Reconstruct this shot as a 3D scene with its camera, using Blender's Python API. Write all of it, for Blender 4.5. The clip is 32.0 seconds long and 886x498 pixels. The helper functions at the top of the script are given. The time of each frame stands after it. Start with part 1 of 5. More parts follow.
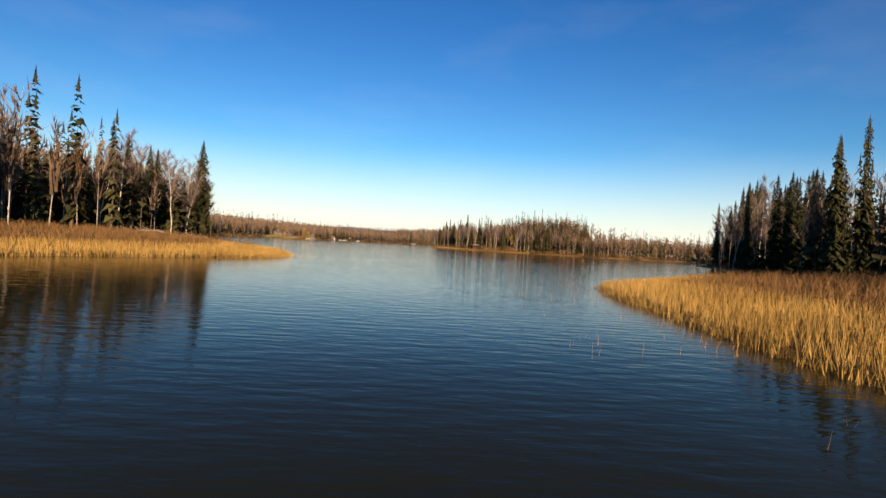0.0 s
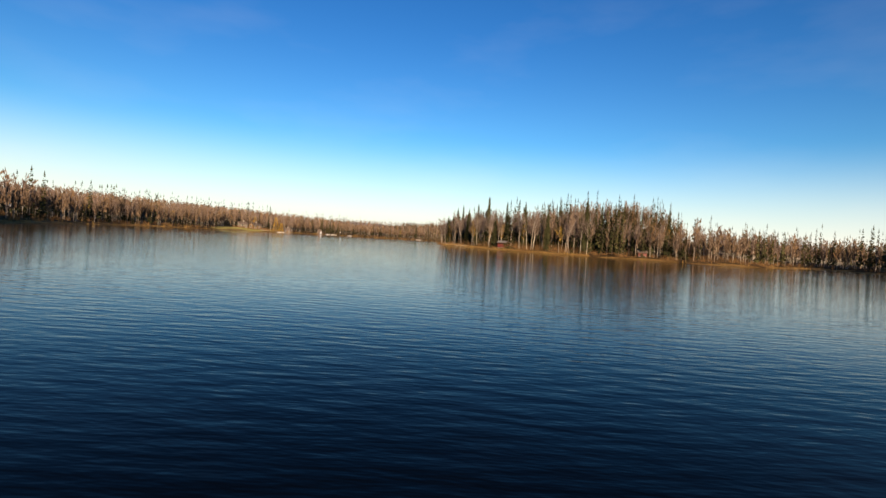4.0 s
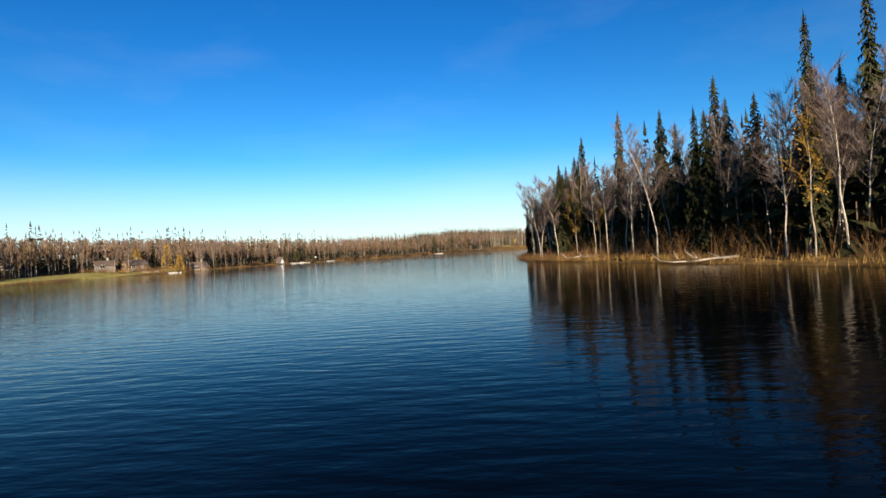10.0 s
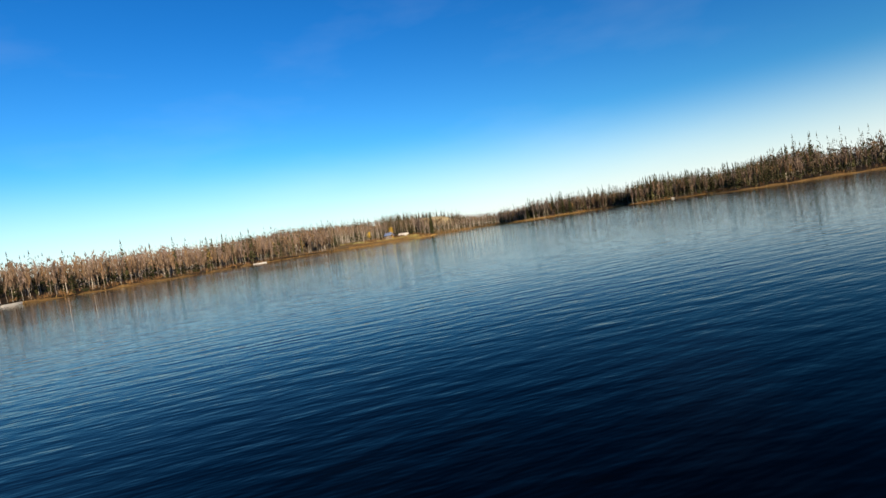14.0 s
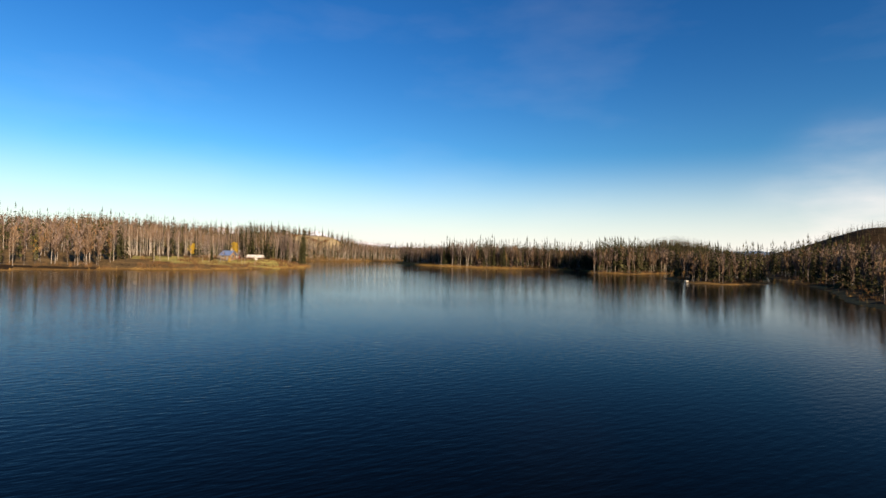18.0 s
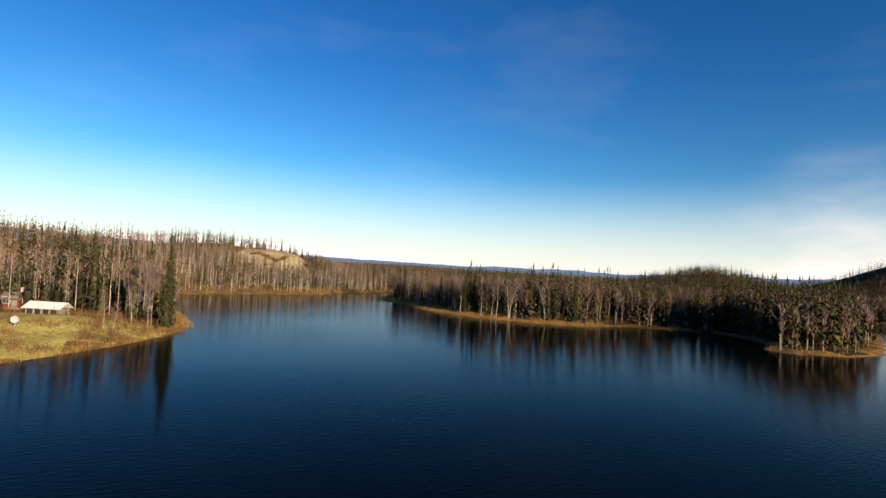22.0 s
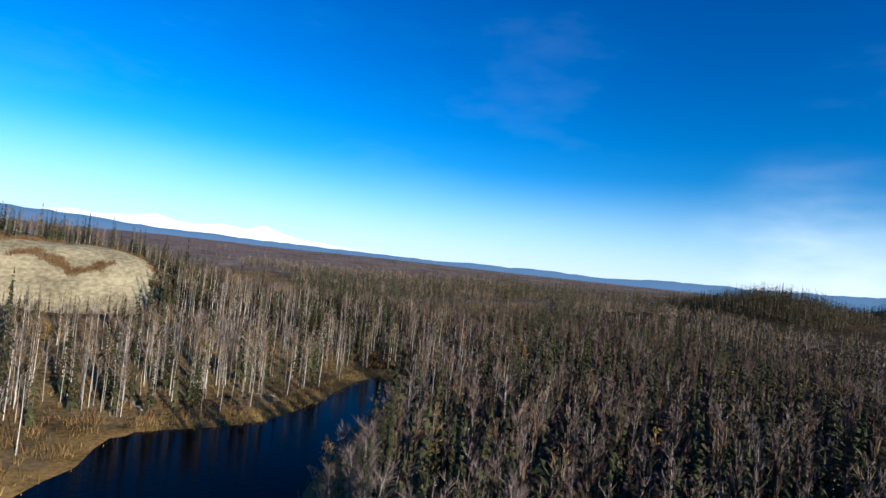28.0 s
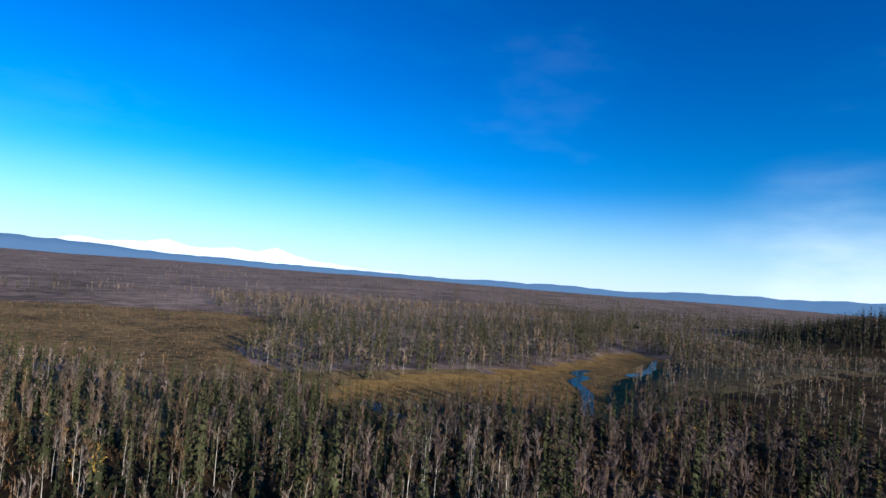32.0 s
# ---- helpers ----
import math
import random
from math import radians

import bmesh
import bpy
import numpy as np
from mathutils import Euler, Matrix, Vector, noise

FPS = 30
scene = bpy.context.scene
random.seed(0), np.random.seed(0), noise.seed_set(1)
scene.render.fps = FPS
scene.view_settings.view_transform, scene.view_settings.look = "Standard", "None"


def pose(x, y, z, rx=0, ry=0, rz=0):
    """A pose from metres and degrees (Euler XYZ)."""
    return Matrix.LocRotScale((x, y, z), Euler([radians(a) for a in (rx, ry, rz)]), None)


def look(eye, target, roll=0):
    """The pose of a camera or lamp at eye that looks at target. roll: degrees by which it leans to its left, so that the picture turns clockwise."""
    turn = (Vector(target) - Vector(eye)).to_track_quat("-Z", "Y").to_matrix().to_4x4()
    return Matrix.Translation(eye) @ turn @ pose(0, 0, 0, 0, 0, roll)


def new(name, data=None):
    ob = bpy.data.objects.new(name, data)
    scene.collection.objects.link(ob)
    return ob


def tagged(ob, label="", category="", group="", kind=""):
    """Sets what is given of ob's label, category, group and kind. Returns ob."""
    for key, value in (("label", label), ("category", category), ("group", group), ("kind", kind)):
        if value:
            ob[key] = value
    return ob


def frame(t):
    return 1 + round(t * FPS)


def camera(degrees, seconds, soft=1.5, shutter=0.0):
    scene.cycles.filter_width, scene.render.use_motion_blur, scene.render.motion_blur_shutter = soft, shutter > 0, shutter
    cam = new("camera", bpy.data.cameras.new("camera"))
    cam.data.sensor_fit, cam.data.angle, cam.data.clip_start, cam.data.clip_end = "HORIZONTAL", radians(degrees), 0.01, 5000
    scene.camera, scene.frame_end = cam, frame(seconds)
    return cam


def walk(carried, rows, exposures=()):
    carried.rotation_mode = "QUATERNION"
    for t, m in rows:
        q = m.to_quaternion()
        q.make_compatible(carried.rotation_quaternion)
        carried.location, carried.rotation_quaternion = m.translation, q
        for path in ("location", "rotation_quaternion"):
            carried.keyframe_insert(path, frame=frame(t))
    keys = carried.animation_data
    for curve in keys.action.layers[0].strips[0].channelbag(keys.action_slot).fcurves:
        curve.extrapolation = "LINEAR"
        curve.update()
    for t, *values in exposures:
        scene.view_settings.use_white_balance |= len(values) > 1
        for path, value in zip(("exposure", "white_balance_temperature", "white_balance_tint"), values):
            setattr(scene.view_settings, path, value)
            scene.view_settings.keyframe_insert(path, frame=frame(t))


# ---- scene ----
cam = camera(81.0, 32.0)
# seconds, place in metres, turn in degrees
PATH = [
    (0.0, -0.00, -0.00, 2.19, 89.44, -3.36, -0.00),
    (0.5, 0.07, 10.59, 2.20, 89.39, -3.77, -2.21),
    (1.0, 0.09, 21.30, 2.20, 89.27, -3.64, -1.08),
    (1.5, 0.08, 32.08, 2.20, 89.18, -3.58, -0.93),
    (2.0, 0.04, 42.76, 2.19, 89.30, -3.69, -1.19),
    (2.5, -0.04, 53.64, 2.21, 89.38, -3.66, -0.09),
    (3.0, 0.00, 64.86, 2.20, 89.18, -3.60, -0.72),
    (3.5, 0.14, 76.31, 2.18, 88.91, -3.73, 0.17),
    (4.0, 0.40, 87.94, 2.19, 88.94, -3.73, 1.21),
    (4.5, 0.60, 99.78, 2.20, 89.09, -3.62, 2.32),
    (5.0, 0.58, 111.86, 2.20, 89.18, -3.43, 3.40),
    (5.5, 0.15, 124.21, 2.19, 89.03, -3.20, 4.35),
    (6.0, -0.87, 136.83, 2.19, 88.45, -2.94, 5.07),
    (6.5, -2.32, 149.68, 2.20, 88.02, -2.97, 5.07),
    (7.0, -4.16, 162.59, 2.20, 87.84, -2.73, 5.02),
    (7.5, -6.26, 175.59, 2.19, 88.53, -2.48, 5.45),
    (8.0, -8.31, 188.65, 2.17, 89.04, -2.45, 4.53),
    (8.5, -10.19, 201.79, 2.18, 89.71, -2.20, 2.53),
    (9.0, -11.74, 214.79, 2.18, 89.17, -2.20, 3.14),
    (9.5, -13.17, 227.85, 2.17, 89.45, -0.33, 2.17),
    (10.0, -14.60, 240.99, 2.14, 90.15, 3.31, 2.67),
    (10.5, -15.95, 254.07, 2.15, 92.59, -3.79, 5.56),
    (11.0, -17.25, 267.12, 2.15, 92.66, -1.81, 3.96),
    (11.5, -18.23, 279.99, 2.07, 91.11, 2.09, 1.46),
    (12.0, -18.63, 292.96, 1.82, 90.74, 5.83, -1.13),
    (12.5, -18.24, 306.04, 1.52, 90.03, 9.06, -4.25),
    (13.0, -17.06, 319.16, 1.33, 88.99, 12.81, -7.77),
    (13.5, -15.21, 332.44, 1.41, 88.50, 13.11, -11.48),
    (14.0, -12.80, 345.82, 1.65, 88.04, 8.86, -14.77),
    (14.5, -9.96, 359.12, 2.00, 89.48, 7.54, -17.78),
    (15.0, -6.79, 372.28, 2.46, 90.79, 6.07, -19.83),
    (15.5, -3.16, 385.36, 3.05, 90.89, 2.66, -22.12),
    (16.0, 0.96, 398.50, 3.75, 91.22, 0.57, -23.74),
    (16.5, 5.46, 411.64, 4.53, 91.56, -0.54, -24.85),
    (17.0, 10.28, 424.77, 5.37, 91.69, -1.03, -25.60),
    (17.5, 15.35, 437.92, 6.24, 91.38, -1.24, -26.16),
    (18.0, 20.62, 451.20, 7.14, 90.43, -1.53, -26.68),
    (18.5, 26.13, 464.62, 8.02, 89.93, -0.35, -27.41),
    (19.0, 31.83, 478.19, 8.83, 90.11, -2.96, -27.58),
    (19.5, 37.63, 491.86, 9.60, 90.40, -3.51, -27.53),
    (20.0, 43.33, 505.67, 10.36, 90.42, -5.66, -27.37),
    (20.5, 48.76, 519.56, 11.16, 91.04, -7.37, -27.42),
    (21.0, 53.82, 533.46, 12.02, 91.48, -5.86, -27.50),
    (21.5, 58.49, 547.26, 12.94, 91.82, -5.28, -27.57),
    (22.0, 63.19, 560.99, 13.96, 92.08, -3.40, -28.23),
    (22.5, 68.10, 574.62, 15.08, 91.58, -1.81, -28.09),
    (23.0, 73.25, 588.01, 16.32, 91.48, -1.73, -28.57),
    (23.5, 78.64, 601.08, 17.57, 92.28, -3.03, -29.06),
    (24.0, 84.18, 613.90, 18.75, 91.90, -5.47, -29.17),
    (24.5, 89.68, 626.70, 19.74, 91.42, -6.12, -30.06),
    (25.0, 95.04, 639.67, 20.54, 92.02, -5.71, -30.24),
    (25.5, 100.29, 652.82, 21.17, 91.67, -4.29, -30.59),
    (26.0, 105.64, 666.06, 21.69, 91.49, -3.42, -31.12),
    (26.5, 111.10, 679.30, 22.15, 91.44, -3.14, -31.66),
    (27.0, 116.72, 692.48, 22.61, 91.47, -3.48, -32.02),
    (27.5, 122.55, 705.57, 23.14, 91.53, -4.49, -32.05),
    (28.0, 128.63, 718.54, 23.80, 91.58, -6.22, -31.55),
    (28.5, 134.73, 731.50, 24.54, 91.88, -5.14, -31.17),
    (29.0, 140.90, 744.45, 25.36, 92.05, -5.67, -30.88),
    (29.5, 146.96, 757.53, 26.29, 92.29, -7.44, -31.56),
    (30.0, 152.88, 770.76, 27.35, 92.83, -6.85, -30.78),
    (30.5, 158.66, 784.08, 28.35, 92.95, -5.87, -29.98),
    (31.0, 164.26, 797.44, 29.15, 92.78, -4.24, -29.76),
    (31.5, 169.73, 810.73, 29.69, 92.91, -3.79, -29.60),
    (32.0, 175.21, 823.92, 30.04, 93.31, -4.54, -30.00),
]
# the clip's camera shifts its white balance on the way
EXPOSURES = ((0, 1.17, 8700, 24), (3.5, 1.2, 8600, 23), (6, 1.2, 7000, 13), (15, 1.18, 7100, 14), (17.5, 1.18, 7900, 20),
             (21, 1.18, 7900, 20), (24, 1.15, 6800, 14), (27.5, 1.1, 5450, 8), (32, 1.08, 5300, 8))
walk(cam, [(r[0], pose(*r[1:])) for r in PATH], EXPOSURES)

# ---- light ----
SUN_AZ, SUN_EL = 168.0, 13.0     # clockwise from +y, degrees
world = bpy.data.worlds.new("sky")
scene.world = world
world.use_nodes = True
wn, wl = world.node_tree.nodes, world.node_tree.links
sky = wn.new("ShaderNodeTexSky")
sky.sky_type = 'NISHITA'
sky.sun_disc = False
sky.sun_elevation, sky.sun_rotation = radians(SUN_EL), radians(SUN_AZ)
sky.air_density, sky.dust_density, sky.ozone_density = 1.0, 0.3, 4.0
dim = wn.new("ShaderNodeVectorMath")          # sky at a daylight strength, then the deep clear blue of a cold dry day
dim.operation = 'SCALE'
dim.inputs["Scale"].default_value = 0.10
wl.new(sky.outputs[0], dim.inputs[0])
deep = wn.new("ShaderNodeGamma")
deep.inputs["Gamma"].default_value = 1.3
wl.new(dim.outputs[0], deep.inputs["Color"])
way = wn.new("ShaderNodeTexCoord")
split = wn.new("ShaderNodeSeparateXYZ")
wl.new(way.outputs["Generated"], split.inputs[0])
low = wn.new("ShaderNodeMapRange")            # pale haze towards the horizon all round
low.interpolation_type = 'SMOOTHSTEP'
low.inputs["From Min"].default_value, low.inputs["From Max"].default_value = -0.06, 0.195
low.inputs["To Min"].default_value, low.inputs["To Max"].default_value = 1.0, 0.0
wl.new(split.outputs["Z"], low.inputs["Value"])
stretch = wn.new("ShaderNodeMapping")
stretch.inputs["Scale"].default_value = (2.2, 2.2, 7.0)
wl.new(way.outputs["Generated"], stretch.inputs["Vector"])
wisp = wn.new("ShaderNodeTexNoise")
wisp.inputs["Scale"].default_value, wisp.inputs["Detail"].default_value = 1.6, 6
wl.new(stretch.outputs[0], wisp.inputs["Vector"])
thin = wn.new("ShaderNodeMapRange")
thin.inputs["From Min"].default_value, thin.inputs["From Max"].default_value = 0.52, 0.9
thin.inputs["To Min"].default_value, thin.inputs["To Max"].default_value = 0.0, 0.06
wl.new(wisp.outputs["Fac"], thin.inputs["Value"])
bank = wn.new("ShaderNodeVectorMath")          # a thin bank of cloud low in the east-north-east
bank.operation = 'DISTANCE'
bank.inputs[1].default_value = (math.sin(radians(66)) * 0.99, math.cos(radians(66)) * 0.99, 0.062)
wl.new(way.outputs["Generated"], bank.inputs[0])
near = wn.new("ShaderNodeMapRange")
near.interpolation_type = 'SMOOTHSTEP'
near.inputs["From Min"].default_value, near.inputs["From Max"].default_value = 0.0, 0.2
near.inputs["To Min"].default_value, near.inputs["To Max"].default_value = 1.0, 0.0
wl.new(bank.outputs["Value"], near.inputs["Value"])
veil = wn.new("ShaderNodeMapRange")
veil.inputs["From Min"].default_value, veil.inputs["From Max"].default_value = 0.36, 0.72
veil.inputs["To Min"].default_value, veil.inputs["To Max"].default_value = 0.0, 0.6
wl.new(wisp.outputs["Fac"], veil.inputs["Value"])
cloud = wn.new("ShaderNodeMath")
cloud.operation = 'MULTIPLY_ADD'
wl.new(near.outputs[0], cloud.inputs[0])
wl.new(veil.outputs[0], cloud.inputs[1])
wl.new(thin.outputs[0], cloud.inputs[2])
both = wn.new("ShaderNodeMath")
both.operation, both.use_clamp = 'ADD', True
wl.new(low.outputs[0], both.inputs[0])
wl.new(cloud.outputs[0], both.inputs[1])
pale = wn.new("ShaderNodeMix")
pale.data_type = 'RGBA'
pale.inputs["B"].default_value = (0.43, 0.455, 0.48, 1)
wl.new(both.outputs[0], pale.inputs["Factor"])
tint = wn.new("ShaderNodeVectorMath")
tint.operation = 'MULTIPLY'
high = wn.new("ShaderNodeMapRange")            # deeper, purer blue overhead
high.interpolation_type = 'SMOOTHSTEP'
high.inputs["From Min"].default_value, high.inputs["From Max"].default_value = 0.0, 0.45
wl.new(split.outputs["Z"], high.inputs["Value"])
hue = wn.new("ShaderNodeMix")
hue.data_type = 'RGBA'
hue.inputs["A"].default_value, hue.inputs["B"].default_value = (0.39, 0.84, 0.92, 1), (0.040, 0.645, 0.93, 1)
wl.new(high.outputs[0], hue.inputs["Factor"])
wl.new(hue.outputs["Result"], tint.inputs[1])
wl.new(deep.outputs[0], tint.inputs[0])
wl.new(tint.outputs[0], pale.inputs["A"])
wl.new(pale.outputs["Result"], wn["Background"].inputs[0])
wn["Background"].inputs[1].default_value = 1.07
sd = bpy.data.lights.new("sun", 'SUN')
sd.energy, sd.angle, sd.color = 5.0, radians(0.6), (1.0, 0.84, 0.64)
sun = new("sun", sd)
a, e = radians(SUN_AZ), radians(SUN_EL)
sun.matrix_world = look((0, 0, 200), (-math.sin(a) * math.cos(e), -math.cos(a) * math.cos(e), 200 - math.sin(e)))


# ---- materials ----
def material(name, base, rough=0.8, metal=0.0, spread=0.25, scale=1.0, bump=0.0, bump_scale=20.0, second=None, coords="Object", per_object=0.0, island=0.0, spec=0.04):
    """A surface of one colour that varies at two scales, with fine relief."""
    m = bpy.data.materials.new(name)
    m.use_nodes = True
    n, l = m.node_tree.nodes, m.node_tree.links
    b = n["Principled BSDF"]
    b.inputs["Roughness"].default_value, b.inputs["Metallic"].default_value = rough, metal
    b.inputs["Specular IOR Level"].default_value = spec
    tc = n.new("ShaderNodeTexCoord")
    big, small = n.new("ShaderNodeTexNoise"), n.new("ShaderNodeTexNoise")
    big.inputs["Scale"].default_value, small.inputs["Scale"].default_value = scale, scale * 9
    big.inputs["Detail"].default_value = 4
    for t in (big, small):
        l.new(tc.outputs[coords], t.inputs["Vector"])
    c0 = [max(0, c * (1 - spread)) for c in base]
    c1 = [min(1, c * (1 + spread)) for c in (second or base)]
    add = n.new("ShaderNodeMath")
    add.operation = 'ADD'
    l.new(big.outputs["Fac"], add.inputs[0])
    l.new(small.outputs["Fac"], add.inputs[1])
    last = add.outputs[0]
    for amount, node, out in ((per_object, "ShaderNodeObjectInfo", "Random"), (island, "ShaderNodeNewGeometry", "Random Per Island")):
        if amount:
            src, k = n.new(node), n.new("ShaderNodeMath")
            k.operation = 'MULTIPLY_ADD'
            k.inputs[1].default_value = amount
            l.new(src.outputs[out], k.inputs[0])
            l.new(last, k.inputs[2])
            last = k.outputs[0]
    ramp = n.new("ShaderNodeMapRange")
    ramp.inputs["From Min"].default_value = 0.7 + 0.2 * (per_object + island)
    ramp.inputs["From Max"].default_value = 1.3 + 0.8 * (per_object + island)
    l.new(last, ramp.inputs["Value"])
    mix = n.new("ShaderNodeMix")
    mix.data_type = 'RGBA'
    mix.inputs["A"].default_value, mix.inputs["B"].default_value = (*c0, 1), (*c1, 1)
    l.new(ramp.outputs[0], mix.inputs["Factor"])
    l.new(mix.outputs["Result"], b.inputs["Base Color"])
    if bump:
        bt, bn = n.new("ShaderNodeTexNoise"), n.new("ShaderNodeBump")
        bt.inputs["Scale"].default_value, bt.inputs["Detail"].default_value = bump_scale, 5
        bn.inputs["Strength"].default_value = bump
        l.new(tc.outputs[coords], bt.inputs["Vector"])
        l.new(bt.outputs["Fac"], bn.inputs["Height"])
        l.new(bn.outputs[0], b.inputs["Normal"])
    return m


BARK = material("birch_bark", (0.085, 0.073, 0.06), 0.85, spread=0.4, scale=0.9, second=(0.33, 0.30, 0.26), bump=0.3, bump_scale=12, island=0.6)
PALE_BARK = material("pale_birch_bark", (0.15, 0.13, 0.105), 0.85, spread=0.4, scale=0.9, second=(0.40, 0.365, 0.31), island=0.6)
TWIG = material("bare_twigs", (0.078, 0.055, 0.040), 0.9, spread=0.5, scale=0.3, second=(0.150, 0.109, 0.077), island=0.3, per_object=0.4)
TWIG_GREY = material("grey_twigs", (0.068, 0.051, 0.045), 0.9, spread=0.5, scale=0.3, second=(0.134, 0.103, 0.090), island=0.3)
# purple-brown darkened to paint shade in the eastern woods and undergrowth
TWIG_PLUM_SHADE = material("plum_shade_twigs", (0.048, 0.034, 0.032), 0.9, spread=0.5, scale=0.3, second=(0.104, 0.074, 0.068), island=0.4)
TWIG_RUST = material("rusty_twigs", (0.070, 0.043, 0.022), 0.9, spread=0.5, scale=0.3, second=(0.145, 0.091, 0.047), island=0.3)
# twig brown darkened to stand for shade: crown cores, undergrowth, eastern woods
TWIG_SHADE = material("shade_twigs", (0.046, 0.032, 0.022), 0.9, spread=0.5, scale=0.3, second=(0.088, 0.062, 0.043), island=0.3)
LEAF = material("autumn_leaves", (0.164, 0.0967, 0.0205), 0.8, spread=0.3, scale=0.4, second=(0.246, 0.158, 0.0363), island=0.5, per_object=0.3)
YELLOW = material("yellow_leaves", (0.32, 0.192, 0.0128), 0.7, spread=0.3, scale=0.6, second=(0.461, 0.32, 0.032), island=0.5)
NEEDLE = material("spruce_needles", (0.013, 0.0155, 0.0065), 0.9, spread=0.3, scale=0.4, second=(0.038, 0.039, 0.018), island=0.4, per_object=0.4)
NEEDLE_PALE = material("pale_spruce_needles", (0.028, 0.028, 0.010), 0.9, spread=0.3, scale=0.4, second=(0.062, 0.062, 0.028), island=0.4)
SPRUCE_BARK = material("spruce_bark", (0.10, 0.075, 0.055), 0.9, spread=0.3, scale=3, bump=0.4)
REED = material("dry_reeds", (0.19, 0.113, 0.030), 0.85, spread=0.35, scale=0.25, second=(0.31, 0.205, 0.072), island=0.6)
BRUSH = material("brown_brush", (0.081, 0.0442, 0.0205), 0.9, spread=0.3, scale=0.5, second=(0.146, 0.0863, 0.0388), island=0.6)

GOLD_BRUSH = material("golden_brush", (0.111, 0.0663, 0.0221), 0.9, spread=0.35, scale=0.5, second=(0.204, 0.128, 0.0467), island=0.6)

WATER = bpy.data.materials.new("lake_water")
WATER.use_nodes = True


def build_water_material():
    n, l = WATER.node_tree.nodes, WATER.node_tree.links
    b = n["Principled BSDF"]
    b.inputs["Roughness"].default_value = 0.04
    b.inputs["IOR"].default_value = 1.097
    tc = n.new("ShaderNodeTexCoord")
    mp = n.new("ShaderNodeMapping")
    mp.inputs["Scale"].default_value = (0.55, 1.6, 1)
    mp.inputs["Rotation"].default_value = (0, 0, radians(-12))
    l.new(tc.outputs["Object"], mp.inputs["Vector"])
    sx = n.new("ShaderNodeSeparateXYZ")           # olive shallows at the south end, dark depths beyond
    l.new(tc.outputs["Object"], sx.inputs[0])
    sh = n.new("ShaderNodeMapRange")
    sh.interpolation_type = 'SMOOTHSTEP'
    sh.inputs["From Min"].default_value, sh.inputs["From Max"].default_value = 20, 75
    l.new(sx.outputs["Y"], sh.inputs["Value"])
    dm = n.new("ShaderNodeMix")
    dm.data_type = 'RGBA'
    dm.inputs["A"].default_value, dm.inputs["B"].default_value = (0.0125, 0.0145, 0.0065, 1), (0.0008, 0.0014, 0.002, 1)
    l.new(sh.outputs[0], dm.inputs["Factor"])
    l.new(dm.outputs["Result"], b.inputs["Base Color"])
    t1, t2 = n.new("ShaderNodeTexNoise"), n.new("ShaderNodeTexNoise")
    t1.inputs["Scale"].default_value, t1.inputs["Detail"].default_value = 1.8, 3
    t2.inputs["Scale"].default_value, t2.inputs["Detail"].default_value = 0.02, 2
    l.new(mp.outputs[0], t1.inputs["Vector"])
    l.new(tc.outputs["Object"], t2.inputs["Vector"])
    k = n.new("ShaderNodeMath")
    k.operation = 'MULTIPLY'
    l.new(t1.outputs["Fac"], k.inputs[0])
    l.new(t2.outputs["Fac"], k.inputs[1])
    bn = n.new("ShaderNodeBump")
    bn.inputs["Strength"].default_value, bn.inputs["Distance"].default_value = 0.35, 0.12
    l.new(k.outputs[0], bn.inputs["Height"])
    l.new(bn.outputs[0], b.inputs["Normal"])


build_water_material()

# ---- plan: the lake's shore, metres ----
LAKE = [(-34, -60), (-29, 14), (-26, 29), (-21.5, 38), (-17.5, 44), (-15.8, 52), (-19, 61), (-26, 72), (-37, 87), (-47, 108), (-61, 142), (-85, 190), (-108, 255), (-116, 330), (-108, 395),
        (-101, 470), (-62, 500), (-46, 535), (-40, 580), (-16, 614), (20, 620), (40, 630), (55, 645), (67, 664), (68, 682),
        (60, 743), (62, 752), (77, 759), (103, 766), (117, 770), (127, 780), (130, 789), (142, 789), (152, 793), (172, 812),
        (172, 800), (156, 782), (140, 756), (140, 734), (140, 708), (146, 686), (160, 673), (184, 666), (200, 655), (196, 638),
        (179, 626), (203, 617), (250, 634), (350, 676), (372, 670), (340, 648), (275, 608), (232, 575), (170, 527), (129, 502),
        (111, 480), (118, 462), (150, 452), (172, 432), (145, 398), (85, 372), (32, 352), (10, 347), (0.5, 341.5), (-4.0, 335), (-6.2, 325), (-6.4, 312), (-1, 293), (4, 277), (9, 263), (18, 251),
        (32, 242), (61, 234), (92, 240), (146, 292), (128, 225), (82, 165), (68, 133), (60, 113), (49, 90), (37, 71),
        (29, 57), (23, 49.2), (18.5, 42.8), (15.2, 38.6), (12.2, 35.2), (10.2, 32.4), (9.4, 28.5), (8.9, 24.5), (8.8, 20), (8.7, 16), (8.3, 11), (8.5, -60)]
ISLAND = [(158, 552), (185, 550), (206, 564), (203, 576), (186, 590), (166, 570)]
POND = [(221, 937), (225, 935), (224.5, 927), (227, 921), (224, 919.5), (221, 928)]
STREAM = [(268, 911), (280, 922), (291, 933), (299, 946), (309, 951), (312, 958), (320.5, 962), (319, 965), (309, 961), (306, 954), (297, 949.5), (289, 936), (278, 924.5), (266, 912.5)]
CREEK = [(329, 951), (342, 953.5), (355, 959.5), (368, 967.5), (380, 979), (378, 981), (366, 972.5), (354, 964.5), (341, 958), (330, 954.5)]
